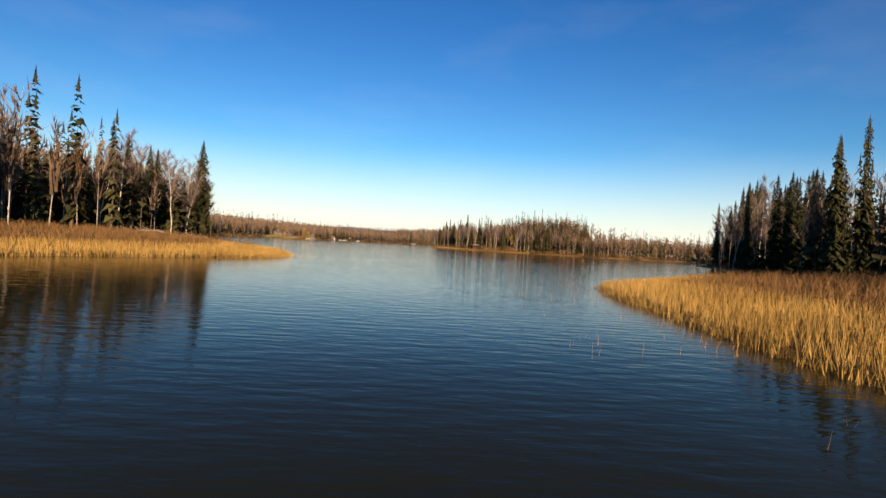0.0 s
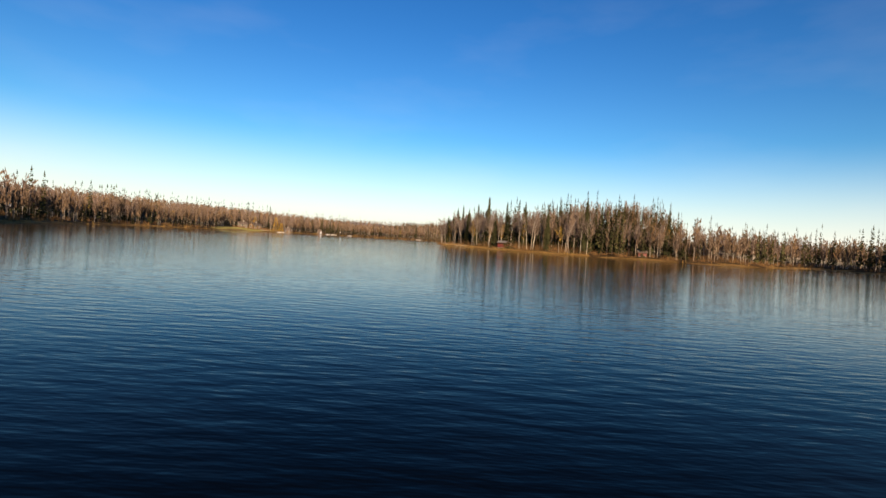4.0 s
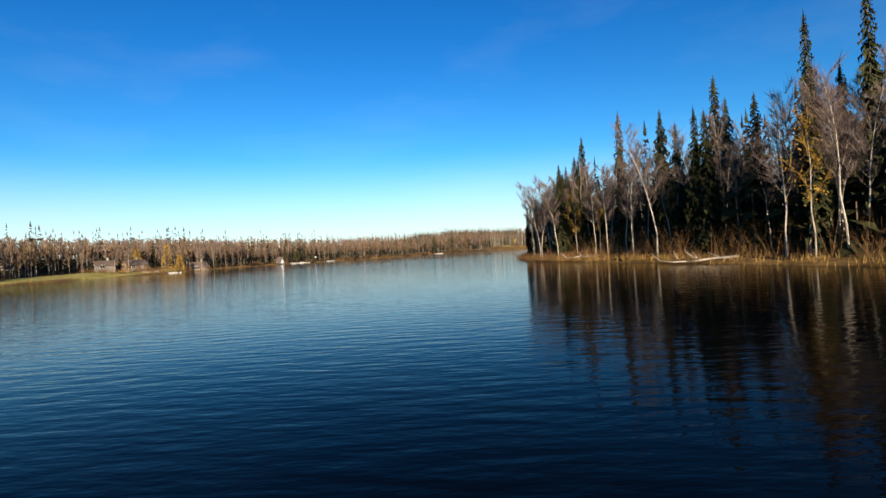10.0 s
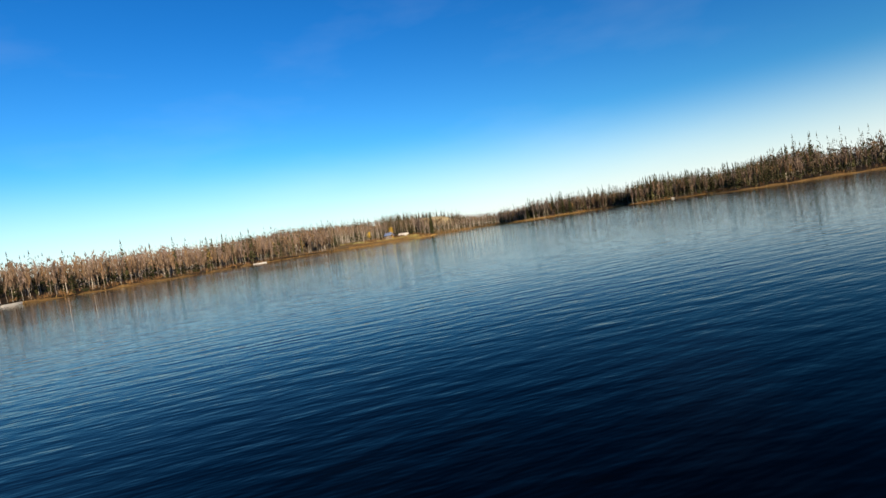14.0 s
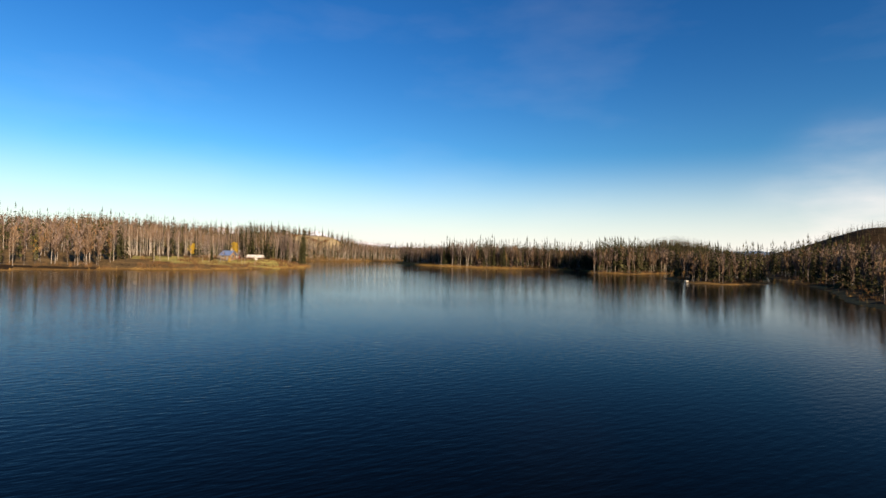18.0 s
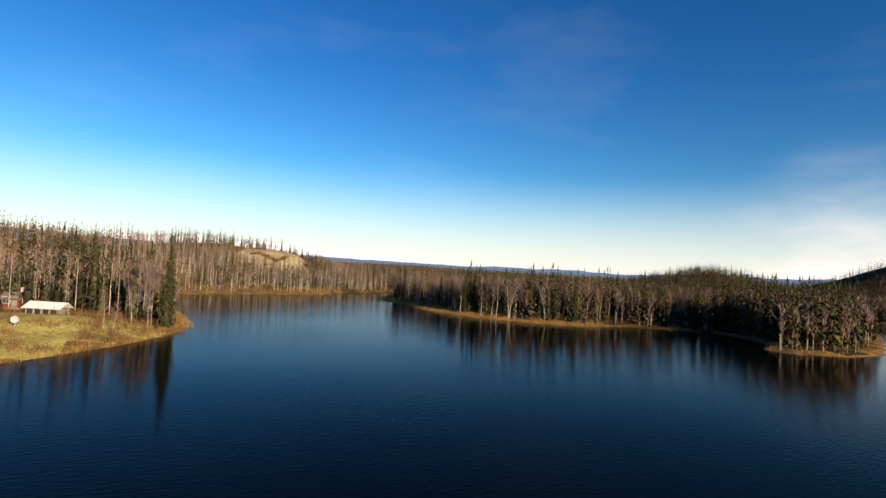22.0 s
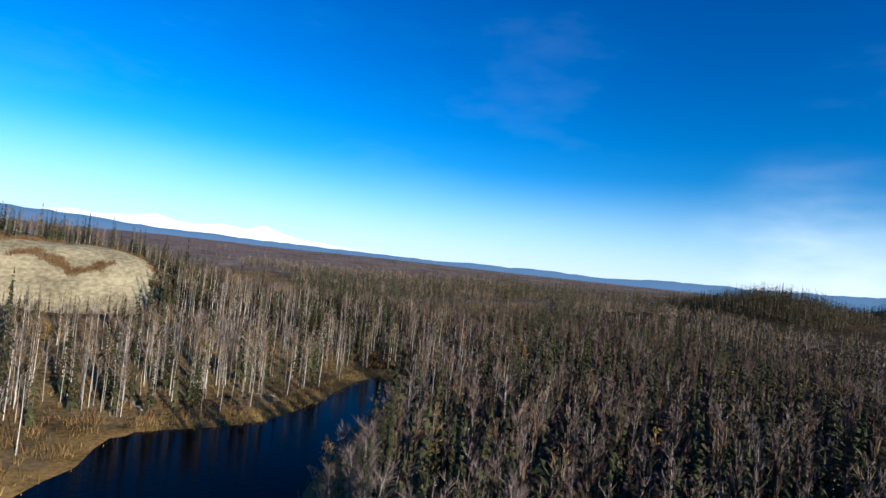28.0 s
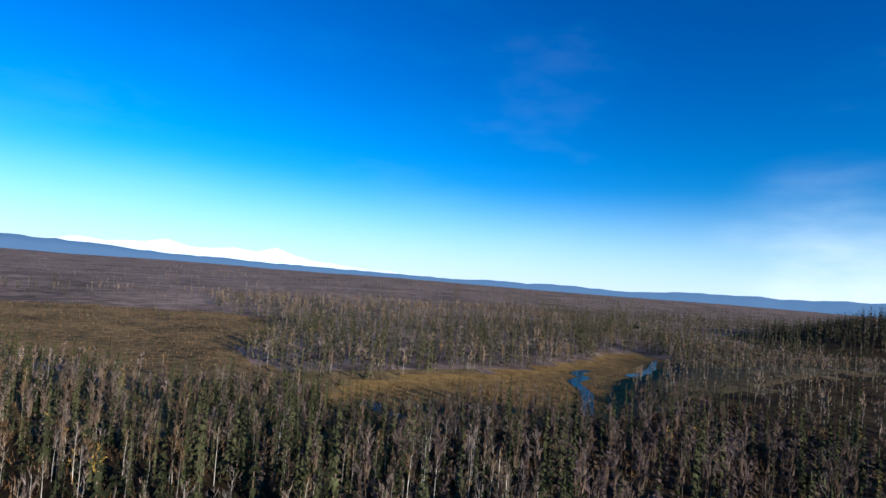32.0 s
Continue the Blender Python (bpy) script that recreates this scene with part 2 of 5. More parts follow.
GOLD_BOG = [(210, 938), (217, 918), (230, 916), (245, 928), (268, 906), (285, 915), (300, 925), (314, 938), (348, 951), (388, 982), (374, 998), (331, 979), (300, 969), (272, 962), (237, 957), (222, 951)]
OPEN_BOG = [(90, 1040), (130, 1008), (152, 985), (186, 952), (205, 956), (206, 985), (208, 1010), (228, 1060), (218, 1120), (140, 1150), (80, 1150)]


def smooth_closed(poly, steps=4):
    """Catmull-Rom through the corners."""
    p = np.array(poly, float)
    n = len(p)
    out = []
    for i in range(n):
        a0, a1, a2, a3 = p[i - 1], p[i], p[(i + 1) % n], p[(i + 2) % n]
        for s in range(steps):
            t = s / steps
            out.append(0.5 * (2 * a1 + (a2 - a0) * t + (2 * a0 - 5 * a1 + 4 * a2 - a3) * t * t + (3 * a1 - a0 - 3 * a2 + a3) * t ** 3))
    return np.array(out)


def signed(poly, x, y):
    """Distance to the outline of poly, negative inside."""
    d2 = np.full(x.shape, 1e12)
    inside = np.zeros(x.shape, bool)
    for (ax, ay), (bx, by) in zip(poly, np.roll(poly, -1, 0)):
        dx, dy = bx - ax, by - ay
        t = np.clip(((x - ax) * dx + (y - ay) * dy) / (dx * dx + dy * dy + 1e-9), 0, 1)
        d2 = np.minimum(d2, (x - ax - t * dx) ** 2 + (y - ay - t * dy) ** 2)
        cross = ((ay > y) != (by > y)) & (x < (bx - ax) * (y - ay) / (by - ay + 1e-12) + ax)
        inside ^= cross
    return np.where(inside, -1, 1) * np.sqrt(d2)


SHORE = smooth_closed(LAKE)
ISLE = smooth_closed(ISLAND)
RIVERS = [smooth_closed(POND, 3), smooth_closed(STREAM, 3), smooth_closed(CREEK, 3)]
GOLD_BOG, OPEN_BOG = smooth_closed(GOLD_BOG, 3), smooth_closed(OPEN_BOG, 3)


def shore_distance(x, y):
    """Metres from the water's edge: positive on land."""
    d = signed(SHORE, x, y)
    d = np.maximum(d, -signed(ISLE, x, y))
    return d


def wave(x, y, length, seed):
    r = np.random.RandomState(seed)
    out = np.zeros(np.shape(x))
    for k in range(5):
        an, ph = r.rand(2) * 6.283
        f = 6.283 / length * (0.6 + 0.9 * r.rand())
        out += np.sin((x * math.cos(an) + y * math.sin(an)) * f + ph)
    return out / 5


HILLS = [  # x, y, radius x, radius y, height
    (92, 906, 52, 50, 13.0), (-30, 860, 150, 90, 12.0), (150, 902, 45, 42, 1.5), (-150, 760, 160, 120, 8.0), (-220, 560, 90, 200, 7.0),
    (660, 972, 80, 60, 24.0), (385, 908, 70, 34, 7.0), (1050, 880, 170, 118, 64.0), (66, 285, 55, 38, 5.0), (58, 278, 40, 30, 5.0), (-110, 60, 40, 120, 4.0), (140, 90, 60, 90, 4.0)]


def far_weight(x, y):
    return np.clip((np.hypot(x - 100, y - 500) - 600) / 900, 0, 1)


def height(x, y, d=None):
    """The ground's height above the lake."""
    if d is None:
        d = shore_distance(x, y)
    h = np.where(d > 0, 0.12 + 1.5 * (1 - np.exp(-np.maximum(d, 0) / 14)), np.maximum(-2.5, d * 0.25))
    land = np.clip((d - 4) / 50, 0, 1)
    land = land * land * (3 - 2 * land)
    for hx, hy, rx, ry, hh in HILLS:
        h = h + land * hh * np.exp(-((x - hx) / rx) ** 2 - ((y - hy) / ry) ** 2)
    bog = np.exp(-((x - 230) / 260) ** 2 - ((y - 1000) / 60) ** 2)
    h = h + land * (0.8 * wave(x, y, 90, 3) + 0.6) * (1 - bog)
    level = np.clip(0.5 - signed(GOLD_BOG, x, y) / 10, 0, 1)
    h = h * (1 - level) + 0.5 * level
    pit = np.clip(1.6 - ((x - 117) / 22) ** 2 - ((y - 865) / 25) ** 2, 0, 1)
    face = np.clip((y - 845) / 40, 0, 1)
    h = h * (1 - pit) + pit * (3.5 + 15 * face * face * (3 - 2 * face) + 0.5 * wave(x, y, 9, 11))
    h = h + 1.7 * np.exp(-((x - 50) / 10) ** 2 - ((y - 661) / 8) ** 2) * np.clip((d - 1.5) / 7, 0, 1)       # the lawn's hump
    w = far_weight(x, y)
    return h + w * (6 + 8 * wave(x, y, 1500, 5) + 2 * wave(x, y, 400, 6)) * land


def axis(stops):
    out = []
    for a0, b0, s in stops:
        out += list(np.arange(a0, b0, s))
    return np.array(out + [stops[-1][1]], float)


def linked(name, verts, faces, mats, idx=None, smooth=False, parent=None):
    me = bpy.data.meshes.new(name)
    me.from_pydata(verts, [], faces)
    for m in (mats if isinstance(mats, (list, tuple)) else [mats]):
        me.materials.append(m)
    if idx is not None:
        me.polygons.foreach_set("material_index", np.asarray(idx, dtype=np.int32))
    if smooth:
        me.polygons.foreach_set("use_smooth", np.ones(len(me.polygons), dtype=bool))
    ob = new(name, me)
    if parent is not None:
        ob.parent = parent
    return ob


def marsh(x, y):
    return ((x > -40) & (x < 0) & (y > -60) & (y < 90)) | ((x > 0) & (x < 27 + 0.1 * y) & (y > -60) & (y < 56))


def lawn(x, y):
    return (((x - 38) / 30) ** 2 + ((y - 655) / 17) ** 2 < 1) | (((x + 111) / 17) ** 2 + ((y - 384) / 44) ** 2 < 1) | (((x - 46) / 10) ** 2 + ((y - 74) / 8) ** 2 < 1)


def gold_bog(x, y):
    return signed(GOLD_BOG, x, y) < 2.5 * wave(x, y, 18, 31)


def open_bog(x, y):
    return signed(OPEN_BOG, x, y) < 5 * wave(x, y, 35, 32)


def bog_land(x, y):
    return gold_bog(x, y) | open_bog(x, y)


def sand_pit(x, y):
    return ((x - 117) / (20 + 2 * wave(x, y, 14, 41))) ** 2 + ((y - 864) / 24) ** 2 < 1


GX = axis([(-4900, -1500, 170), (-1500, -400, 40), (-400, -180, 10), (-180, 92, 5.8), (92, 142, 2.5), (142, 420, 5.2), (420, 900, 12), (900, 1500, 40), (1500, 4900, 170)])
GY = axis([(-1500, -120, 80), (-120, 838, 5.2), (838, 893, 2.6), (893, 1030, 5.2), (1030, 1300, 8), (1300, 2000, 30), (2000, 4950, 130)])
X, Y = np.meshgrid(GX, GY)
D = shore_distance(X, Y)
Z = height(X, Y, D)


def land_material():
    """Forest floor, brown and gold, its colour darkened for shade between the trees, with paler grass by the water."""
    m = material("forest_floor_shade", (0.017, 0.011, 0.006), 0.95, spread=0.4, scale=0.08, second=(0.036, 0.024, 0.012), bump=0.6, bump_scale=1.5)
    return m


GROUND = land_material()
GRASS = material("dry_shore_grass", (0.109, 0.0639, 0.0219), 0.95, spread=0.35, scale=0.25, second=(0.189, 0.119, 0.0426), bump=0.6, bump_scale=3)
LAWN = material("rough_lawn", (0.20, 0.19, 0.05), 0.95, spread=0.35, scale=0.2, second=(0.36, 0.31, 0.10), bump=0.5, bump_scale=4)
BOG = material("open_bog", (0.070, 0.052, 0.021), 0.95, spread=0.5, scale=0.04, second=(0.165, 0.105, 0.045), bump=0.5, bump_scale=1)
SAND = material("bare_sand", (0.20, 0.165, 0.095), 0.95, spread=0.3, scale=0.1, second=(0.30, 0.25, 0.15), bump=0.4, bump_scale=0.8)
LITTER_SUN = material("leaf_litter_sun", (0.070, 0.048, 0.022), 0.95, spread=0.45, scale=0.15, second=(0.145, 0.100, 0.046), bump=0.6, bump_scale=2)
# brown woodland ground with the paleness of distance haze mixed into its colour
FAR_HAZE = material("distant_woods_haze", (0.105, 0.074, 0.060), 1.0, spread=0.5, scale=0.012, second=(0.185, 0.130, 0.104))
ny, nx = X.shape
verts = np.stack([X, Y, Z], -1).reshape(-1, 3)
i = np.arange(ny * nx).reshape(ny, nx)
quads = np.stack([i[:-1, :-1], i[:-1, 1:], i[1:, 1:], i[1:, :-1]], -1).reshape(-1, 4)
cx, cy, cd = [0.25 * (q[:-1, :-1] + q[1:, :-1] + q[:-1, 1:] + q[1:, 1:]) for q in (X, Y, D)]
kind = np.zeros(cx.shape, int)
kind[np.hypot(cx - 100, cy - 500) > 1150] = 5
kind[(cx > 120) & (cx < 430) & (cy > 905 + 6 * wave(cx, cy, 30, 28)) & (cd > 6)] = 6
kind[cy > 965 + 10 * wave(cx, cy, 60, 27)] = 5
kind[(np.hypot((cx - 1050) / 330, (cy - 880) / 240) < 1) | (np.hypot((cx - 660) / 150, (cy - 972) / 110) < 1)] = 0
kind[(cx > 60) & (cx < 172) & (cy > 675) & (cy < 850) & (cd < 34 + 12 * wave(cx, cy, 40, 23))] = 6
# western hillside: sunlight is put into the colour by the paler litter
kind[(cx > -40) & (cx < 140) & (cy > 625) & (cy < 900)] = 6
kind[(cd < 2.8 + 1.6 * wave(cx, cy, 30, 21)) | marsh(cx, cy)] = 1
kind[lawn(cx, cy) & (cd > 1.5)] = 2
kind[bog_land(cx, cy)] = 3
kind[gold_bog(cx, cy)] = 1
kind[sand_pit(cx, cy)] = 4
ground = linked("ground", verts.tolist(), quads.tolist(), [GROUND, GRASS, LAWN, BOG, SAND, FAR_HAZE, LITTER_SUN], kind.ravel(), smooth=True)
tagged(ground, "brown autumn forest floor with dry golden grass by the lake", "ground", kind="structure")
water = linked("water", [(-400, -200, 0), (500, -200, 0), (500, 1012, 0), (-400, 1012, 0)], [(0, 1, 2, 3)], WATER)
tagged(water, "calm dark blue lake water with fine ripples", "lake", kind="structure")
for r in RIVERS:
    ribbon = linked("water", [(px, py, 0.62) for px, py in r], [tuple(range(len(r)))], WATER)
    tagged(ribbon, "narrow blue stream winding through the golden bog", "stream", kind="structure")


# ---- trees ----
def tube(points, radii, sides=5):
    """A tapered tube along points: verts, faces."""
    v, f = [], []
    for (p, r) in zip(points, radii):
        for s in range(sides):
            an = 6.2832 * s / sides
            v.append((p[0] + r * math.cos(an), p[1] + r * math.sin(an), p[2]))
    for k in range(len(points) - 1):
        for s in range(sides):
            f.append((k * sides + s, k * sides + (s + 1) % sides, (k + 1) * sides + (s + 1) % sides, (k + 1) * sides + s))
    return v, f


class Soup:
    def __init__(self):
        self.v, self.f = [], []

    def add(self, v, f):
        o = len(self.v)
        self.v += [tuple(p) for p in v]
        self.f += [tuple(o + k for k in q) for q in f]

    def sliver(self, p, q, w, rnd):
        """A thin blade from p to q."""
        d = Vector(q) - Vector(p)
        s = d.cross(Vector((rnd.gauss(0, 1), rnd.gauss(0, 1), rnd.gauss(0, 1))))
        s = s.normalized() * w if s.length > 1e-6 else Vector((w, 0, 0))
        p = Vector(p)
        self.add([p - s * 0.5, p + s * 0.5, q], [(0, 1, 2)])


def birch(seed, tall, limbs, twigs, leafy=0, low=False, lean=0.0, width=0.05, leaf=0.16, inner=0, stout=1.0, clear=0.42):
    """Trunk with limbs, a crown of bare twigs, and dark inner blades that paint the crown's shade: (trunk, crown, inner
    blades).
    """
    r = random.Random(seed)
    trunk, crown, shade_core = Soup(), Soup(), Soup()
    n = (3 if width < 0.2 else 2) if low else 7
    an = r.random() * 6.28
    pts, x, y = [], 0.0, 0.0
    for k in range(n):
        t = k / (n - 1)
        x = math.cos(an) * lean * tall * t * t + (r.gauss(0, 0.10) if 0 < k else 0)
        y = math.sin(an) * lean * tall * t * t + (r.gauss(0, 0.10) if 0 < k else 0)
        pts.append((x, y, tall * (0.93 if not low else 0.85) * t - (0.3 if k == 0 else 0)))
    base = tall * (0.0062 if not low else 0.0056) * stout
    trunk.add(*tube(pts, [base * (1 - 0.85 * k / (n - 1)) for k in range(n)], 3 if low else 6))

    def at(t):
        k = min(int(t * (n - 1)), n - 2)
        u = t * (n - 1) - k
        return Vector(pts[k]).lerp(Vector(pts[k + 1]), u)

    for j in range(limbs):
        t = (clear + (0.97 - clear) * (j + r.random()) / limbs) if low else (0.36 + 0.61 * (j + r.random()) / limbs)
        p = at(t)
        ang = r.random() * 6.28
        ln = tall * (0.07 + 0.17 * (1 - abs(t - 0.55) * 1.6)) * (0.7 + 0.6 * r.random()) * (0.66 if low else 0.72)
        out = Vector((math.cos(ang), math.sin(ang), (0.7 if low else 1.0) + 0.9 * r.random())).normalized()
        q = p + out * ln
        if not low:
            mid = p.lerp(q, 0.5) - Vector((0, 0, ln * 0.06))
            trunk.add(*tube([p, mid, q], [base * 0.26 * (1.15 - t), base * 0.16 * (1.15 - t), base * 0.05], 3))
        for w in range(twigs):
            s = p.lerp(q, (0.0 if low else 0.25) + (1.0 if low else 0.75) * r.random())
            dirn = (out * (0.6 if low else 1.0) + Vector((r.gauss(0, 0.35 if low else 0.55), r.gauss(0, 0.35 if low else 0.55), (1.0 if low else 0.25) + r.gauss(0, 0.4)))).normalized()
            crown.sliver(s, s + dirn * max(ln, tall * (0.12 if low else 0.09)) * (0.35 + 0.5 * r.random()), width * (0.6 + 0.8 * r.random()), r)
        for w in range(leafy):
            s = p.lerp(q, 0.3 + 0.8 * r.random()) + Vector((r.gauss(0, 0.3), r.gauss(0, 0.3), r.gauss(0, 0.3)))
            g = leaf
            a1 = Vector((r.gauss(0, g), r.gauss(0, g), r.gauss(0, g)))
            a2 = Vector((r.gauss(0, g), r.gauss(0, g), r.gauss(0, g)))
            crown.add([s, s + a1, s + a1 + a2, s + a2], [(0, 1, 2, 3)])
    # wide dark blades stand in for the shade inside the crown
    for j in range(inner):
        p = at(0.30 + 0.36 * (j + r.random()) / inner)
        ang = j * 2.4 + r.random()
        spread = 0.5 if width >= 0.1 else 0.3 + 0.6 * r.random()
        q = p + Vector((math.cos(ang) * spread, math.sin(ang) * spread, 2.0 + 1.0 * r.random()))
        shade_core.sliver(p + Vector((math.cos(ang) * 0.2, math.sin(ang) * 0.2, 0)), q, (0.24 + 0.18 * r.random()) if width < 0.1 else (0.55 + 0.35 * r.random()), r)
    return (trunk, crown, shade_core) if inner else (trunk, crown)


def spruce(seed, tall, sprays, low=False, girth=0.085, fan=0.46):
    """Straight trunk and a narrow spire of drooping needle sprays: (trunk, crown)."""
    r = random.Random(seed)
    trunk, crown = Soup(), Soup()
    base = tall * 0.010
    trunk.add(*tube([(0, 0, -0.3), (0, 0, tall * 0.5), (0, 0, tall * 0.97)] if not low else [(0, 0, -0.3), (0, 0, tall * 0.6)], [base, base * 0.6, 0.02] if not low else [base, base * 0.5], 3 if low else 6))
    clump = [0.75 + 0.5 * r.random() for k in range(9)]
    for k in range(sprays):
        t = ((k + r.random()) / sprays) ** 0.92
        z = tall * (0.07 + 0.92 * t)
        ln = (tall * girth * (1 - t) ** 0.7 * clump[int(t * 8.99)] + 0.16) * (0.65 + 0.6 * r.random())
        if t > 0.82:
            ln = max(ln, tall * 0.022) * (1.0 if t < 0.95 else 0.6)
        an = k * 2.39996 + r.random()
        c, s = math.cos(an), math.sin(an)
        droop = ln * (0.45 + 0.55 * r.random()) * (1 - 0.5 * t)
        root = Vector((0, 0, z + 0.30 * ln))
        if low:
            for j in range(2):
                turn = an + (j - 0.5) * 0.5 + r.gauss(0, 0.1)
                reach = ln * (0.75 + 0.4 * r.random())
                tip = Vector((math.cos(turn) * reach, math.sin(turn) * reach, z - droop * (0.8 + 0.5 * r.random())))
                side = Vector((-math.sin(turn), math.cos(turn), -0.25)) * (ln * fan)
                mid = root.lerp(tip, 0.22)
                crown.add([mid - side, tip, mid + side], [(0, 1, 2)])
            continue
        tip = Vector((c * ln, s * ln, z - droop))
        across = Vector((-s, c, 0)) * ln * (0.22 + 0.12 * r.random())
        mid = root.lerp(tip, 0.45 + 0.2 * r.random())
        sag = Vector((0, 0, -0.10 * ln))
        crown.add([root, mid - across + sag, tip, mid + across + sag], [(0, 1, 2), (0, 2, 3)])
        for j in range(3):                      # needles hanging below the branch
            p = root.lerp(tip, 0.25 + 0.25 * j + 0.15 * r.random())
            out = Vector((c, s, 0)) * ln * 0.2 + Vector((-s, c, 0)) * ln * r.gauss(0, 0.12)
            crown.add([p - out * 0.6, p + out, p + out * 0.3 - Vector((0, 0, ln * (0.35 + 0.35 * r.random())))], [(0, 1, 2)])
    g = tall * 0.012
    crown.add([(g, 0, tall * 0.90), (-g * 0.5, g, tall * 0.90), (-g * 0.5, -g, tall * 0.90), (0, 0, tall * 1.02)], [(0, 1, 3), (1, 2, 3), (2, 0, 3)])
    return trunk, crown


def merged(name, soups, places, mats, label, category):
    """Many trees joined into one object: places are rows of kind, x, y, z, turn, size."""
    arrays = []
    for tr, cr, *inner in soups:
        shade_core = inner[0] if inner else Soup()
        v = np.array(tr.v + cr.v + shade_core.v)
        f3, m3 = [], []
        o = len(tr.v)
        for fs, off, mi in ((tr.f, 0, 0), (cr.f, o, 1), (shade_core.f, o + len(cr.v), 2)):
            for q in fs:
                q = [k + off for k in q]
                for j in range(1, len(q) - 1):
                    f3.append((q[0], q[j], q[j + 1]))
                    m3.append(mi)
        arrays.append((v, np.array(f3), np.array(m3)))
    V, F, M, off = [], [], [], 0
    tones = len(mats) - (2 if len(soups[0]) > 2 else 1)
    for count, (kind, x, y, z, turn, size, slim) in enumerate(places):
        v, f, m = arrays[int(kind)]
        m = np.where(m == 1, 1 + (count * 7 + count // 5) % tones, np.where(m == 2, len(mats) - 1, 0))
        c, s = math.cos(turn), math.sin(turn)
        V.append(np.stack([(v[:, 0] * c - v[:, 1] * s) * size * slim + x, (v[:, 0] * s + v[:, 1] * c) * size * slim + y, v[:, 2] * size + z], 1))
        F.append(f + off)
        M.append(m)
        off += len(v)
    V, F, M = np.concatenate(V), np.concatenate(F), np.concatenate(M)
    me = bpy.data.meshes.new(name)
    me.vertices.add(len(V))
    me.vertices.foreach_set("co", V.astype(np.float32).ravel())
    me.loops.add(F.size)
    me.loops.foreach_set("vertex_index", F.astype(np.int32).ravel())
    me.polygons.add(len(F))
    me.polygons.foreach_set("loop_start", np.arange(0, F.size, 3, dtype=np.int32))
    for m in mats:
        me.materials.append(m)
    me.polygons.foreach_set("material_index", M.astype(np.int32))
    me.update(calc_edges=True)
    ob = new(name, me)
    return tagged(ob, label, category, kind="stuff")


def scatter(count, x0, x1, y0, y1, seed):
    r = np.random.RandomState(seed)
    return x0 + (x1 - x0) * r.rand(count), y0 + (y1 - y0) * r.rand(count), r


def clearing(x, y):
    """True where no forest stands: pit, marsh, lawns, bog."""
    return sand_pit(x, y) | marsh(x, y) | lawn(x, y) | bog_land(x, y) | ((x > 4) & (x < 60) & (y > 612) & (y < 642))


def close_by(x, y):
    """The shores that the path passes nearest: their trees stand singly."""
    c = (x > -14) & (x < 42) & (y > 238) & (y < 345)
    c |= (x > 136) & (x < 168) & (y > 668) & (y < 765)
    c |= (x > 46) & (x < 72) & (y > 652) & (y < 690)
    c |= (x > -72) & (x < -28) & (y > 15) & (y < 160)
    c |= (x > 24) & (x < 82) & (y > 38) & (y < 140)
    return c


def grow(x, y):
    """How tall the trees stand here, times 12.5 m."""
    g = np.ones(np.shape(x)) * (1 + 0.10 * wave(x, y, 70, 51))
    g = g * np.where(np.hypot((x - 30) / 60, (y - 285) / 60) < 1, np.interp(y, (250, 295, 315, 335), (0.92, 0.90, 0.82, 0.60)), 1.0)
    g = np.where((x < -20) & (y < 170), g * np.interp(y, (35, 65, 80, 105, 125, 145), (1.14, 1.10, 0.96, 1.10, 0.96, 0.88)), np.where((x < -40) & (y > 170), g * 0.80, g))
    g = np.where((y < 150) & (x > 15), g * np.interp(y, (50, 75, 110), (0.78, 0.86, 1.1)), g)
    g = np.where((x > 25) & (x < 120) & (y > 200) & (y < 320), g * np.interp(x, (25, 70, 110), (1.0, 0.9, 0.74)), g)
    g = np.where(y > 610, g * np.interp(y, (610, 700, 760, 900), (0.95, 0.86, 0.72, 0.68)), g)
    g = np.where(np.hypot(x - 182, y - 570) < 34, g * 0.75, g)
    g = np.where(np.hypot((x - 140) / 55, (y - 485) / 52) < 1, g * 0.6, g)
    g = np.where(np.hypot((x - 117) / 28, (y - 836) / 15) < 1, g * 0.42, g)
    g = np.where((x > 470) & (y > 610), g * 1.2, g)
    g = np.where((x < 180) & (y > 872), g * 0.8, g)
    front = np.clip((y - 880) / 30, 0, 1) * np.clip((960 - y) / 15, 0, 1) * (x > 175) * (x < 430)       # dwarfed trees by the bog
    g = np.where(open_bog(x, y) | ((x < 215) & (y > 1085) & (y < 1235)), g * 0.42, g)
    return g * (1 - 0.30 * front)


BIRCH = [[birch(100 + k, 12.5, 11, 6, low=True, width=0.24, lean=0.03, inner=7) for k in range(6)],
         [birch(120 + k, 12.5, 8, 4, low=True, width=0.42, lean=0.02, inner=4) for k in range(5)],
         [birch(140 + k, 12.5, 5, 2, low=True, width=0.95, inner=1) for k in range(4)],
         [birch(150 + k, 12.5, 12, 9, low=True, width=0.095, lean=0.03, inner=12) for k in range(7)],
         [birch(170 + k, 12.5, 9, 7, low=True, width=0.085, lean=0.02, stout=1.35, clear=0.56) for k in range(6)]]
GOLDEN = [birch(160 + k, 11.0, 10, 2, leafy=4, low=True, width=0.12) for k in range(3)]
SPRUCE = [[spruce(200 + k, 13.5, 36, low=True) for k in range(5)],
          [spruce(220 + k, 13.5, 16, low=True) for k in range(4)],
          [spruce(240 + k, 13.5, 8, low=True, girth=0.11) for k in range(4)],
          [spruce(260 + k, 13.5, 44, low=True, girth=0.078, fan=0.38) for k in range(6)]]
SPRUCE.append(SPRUCE[3])


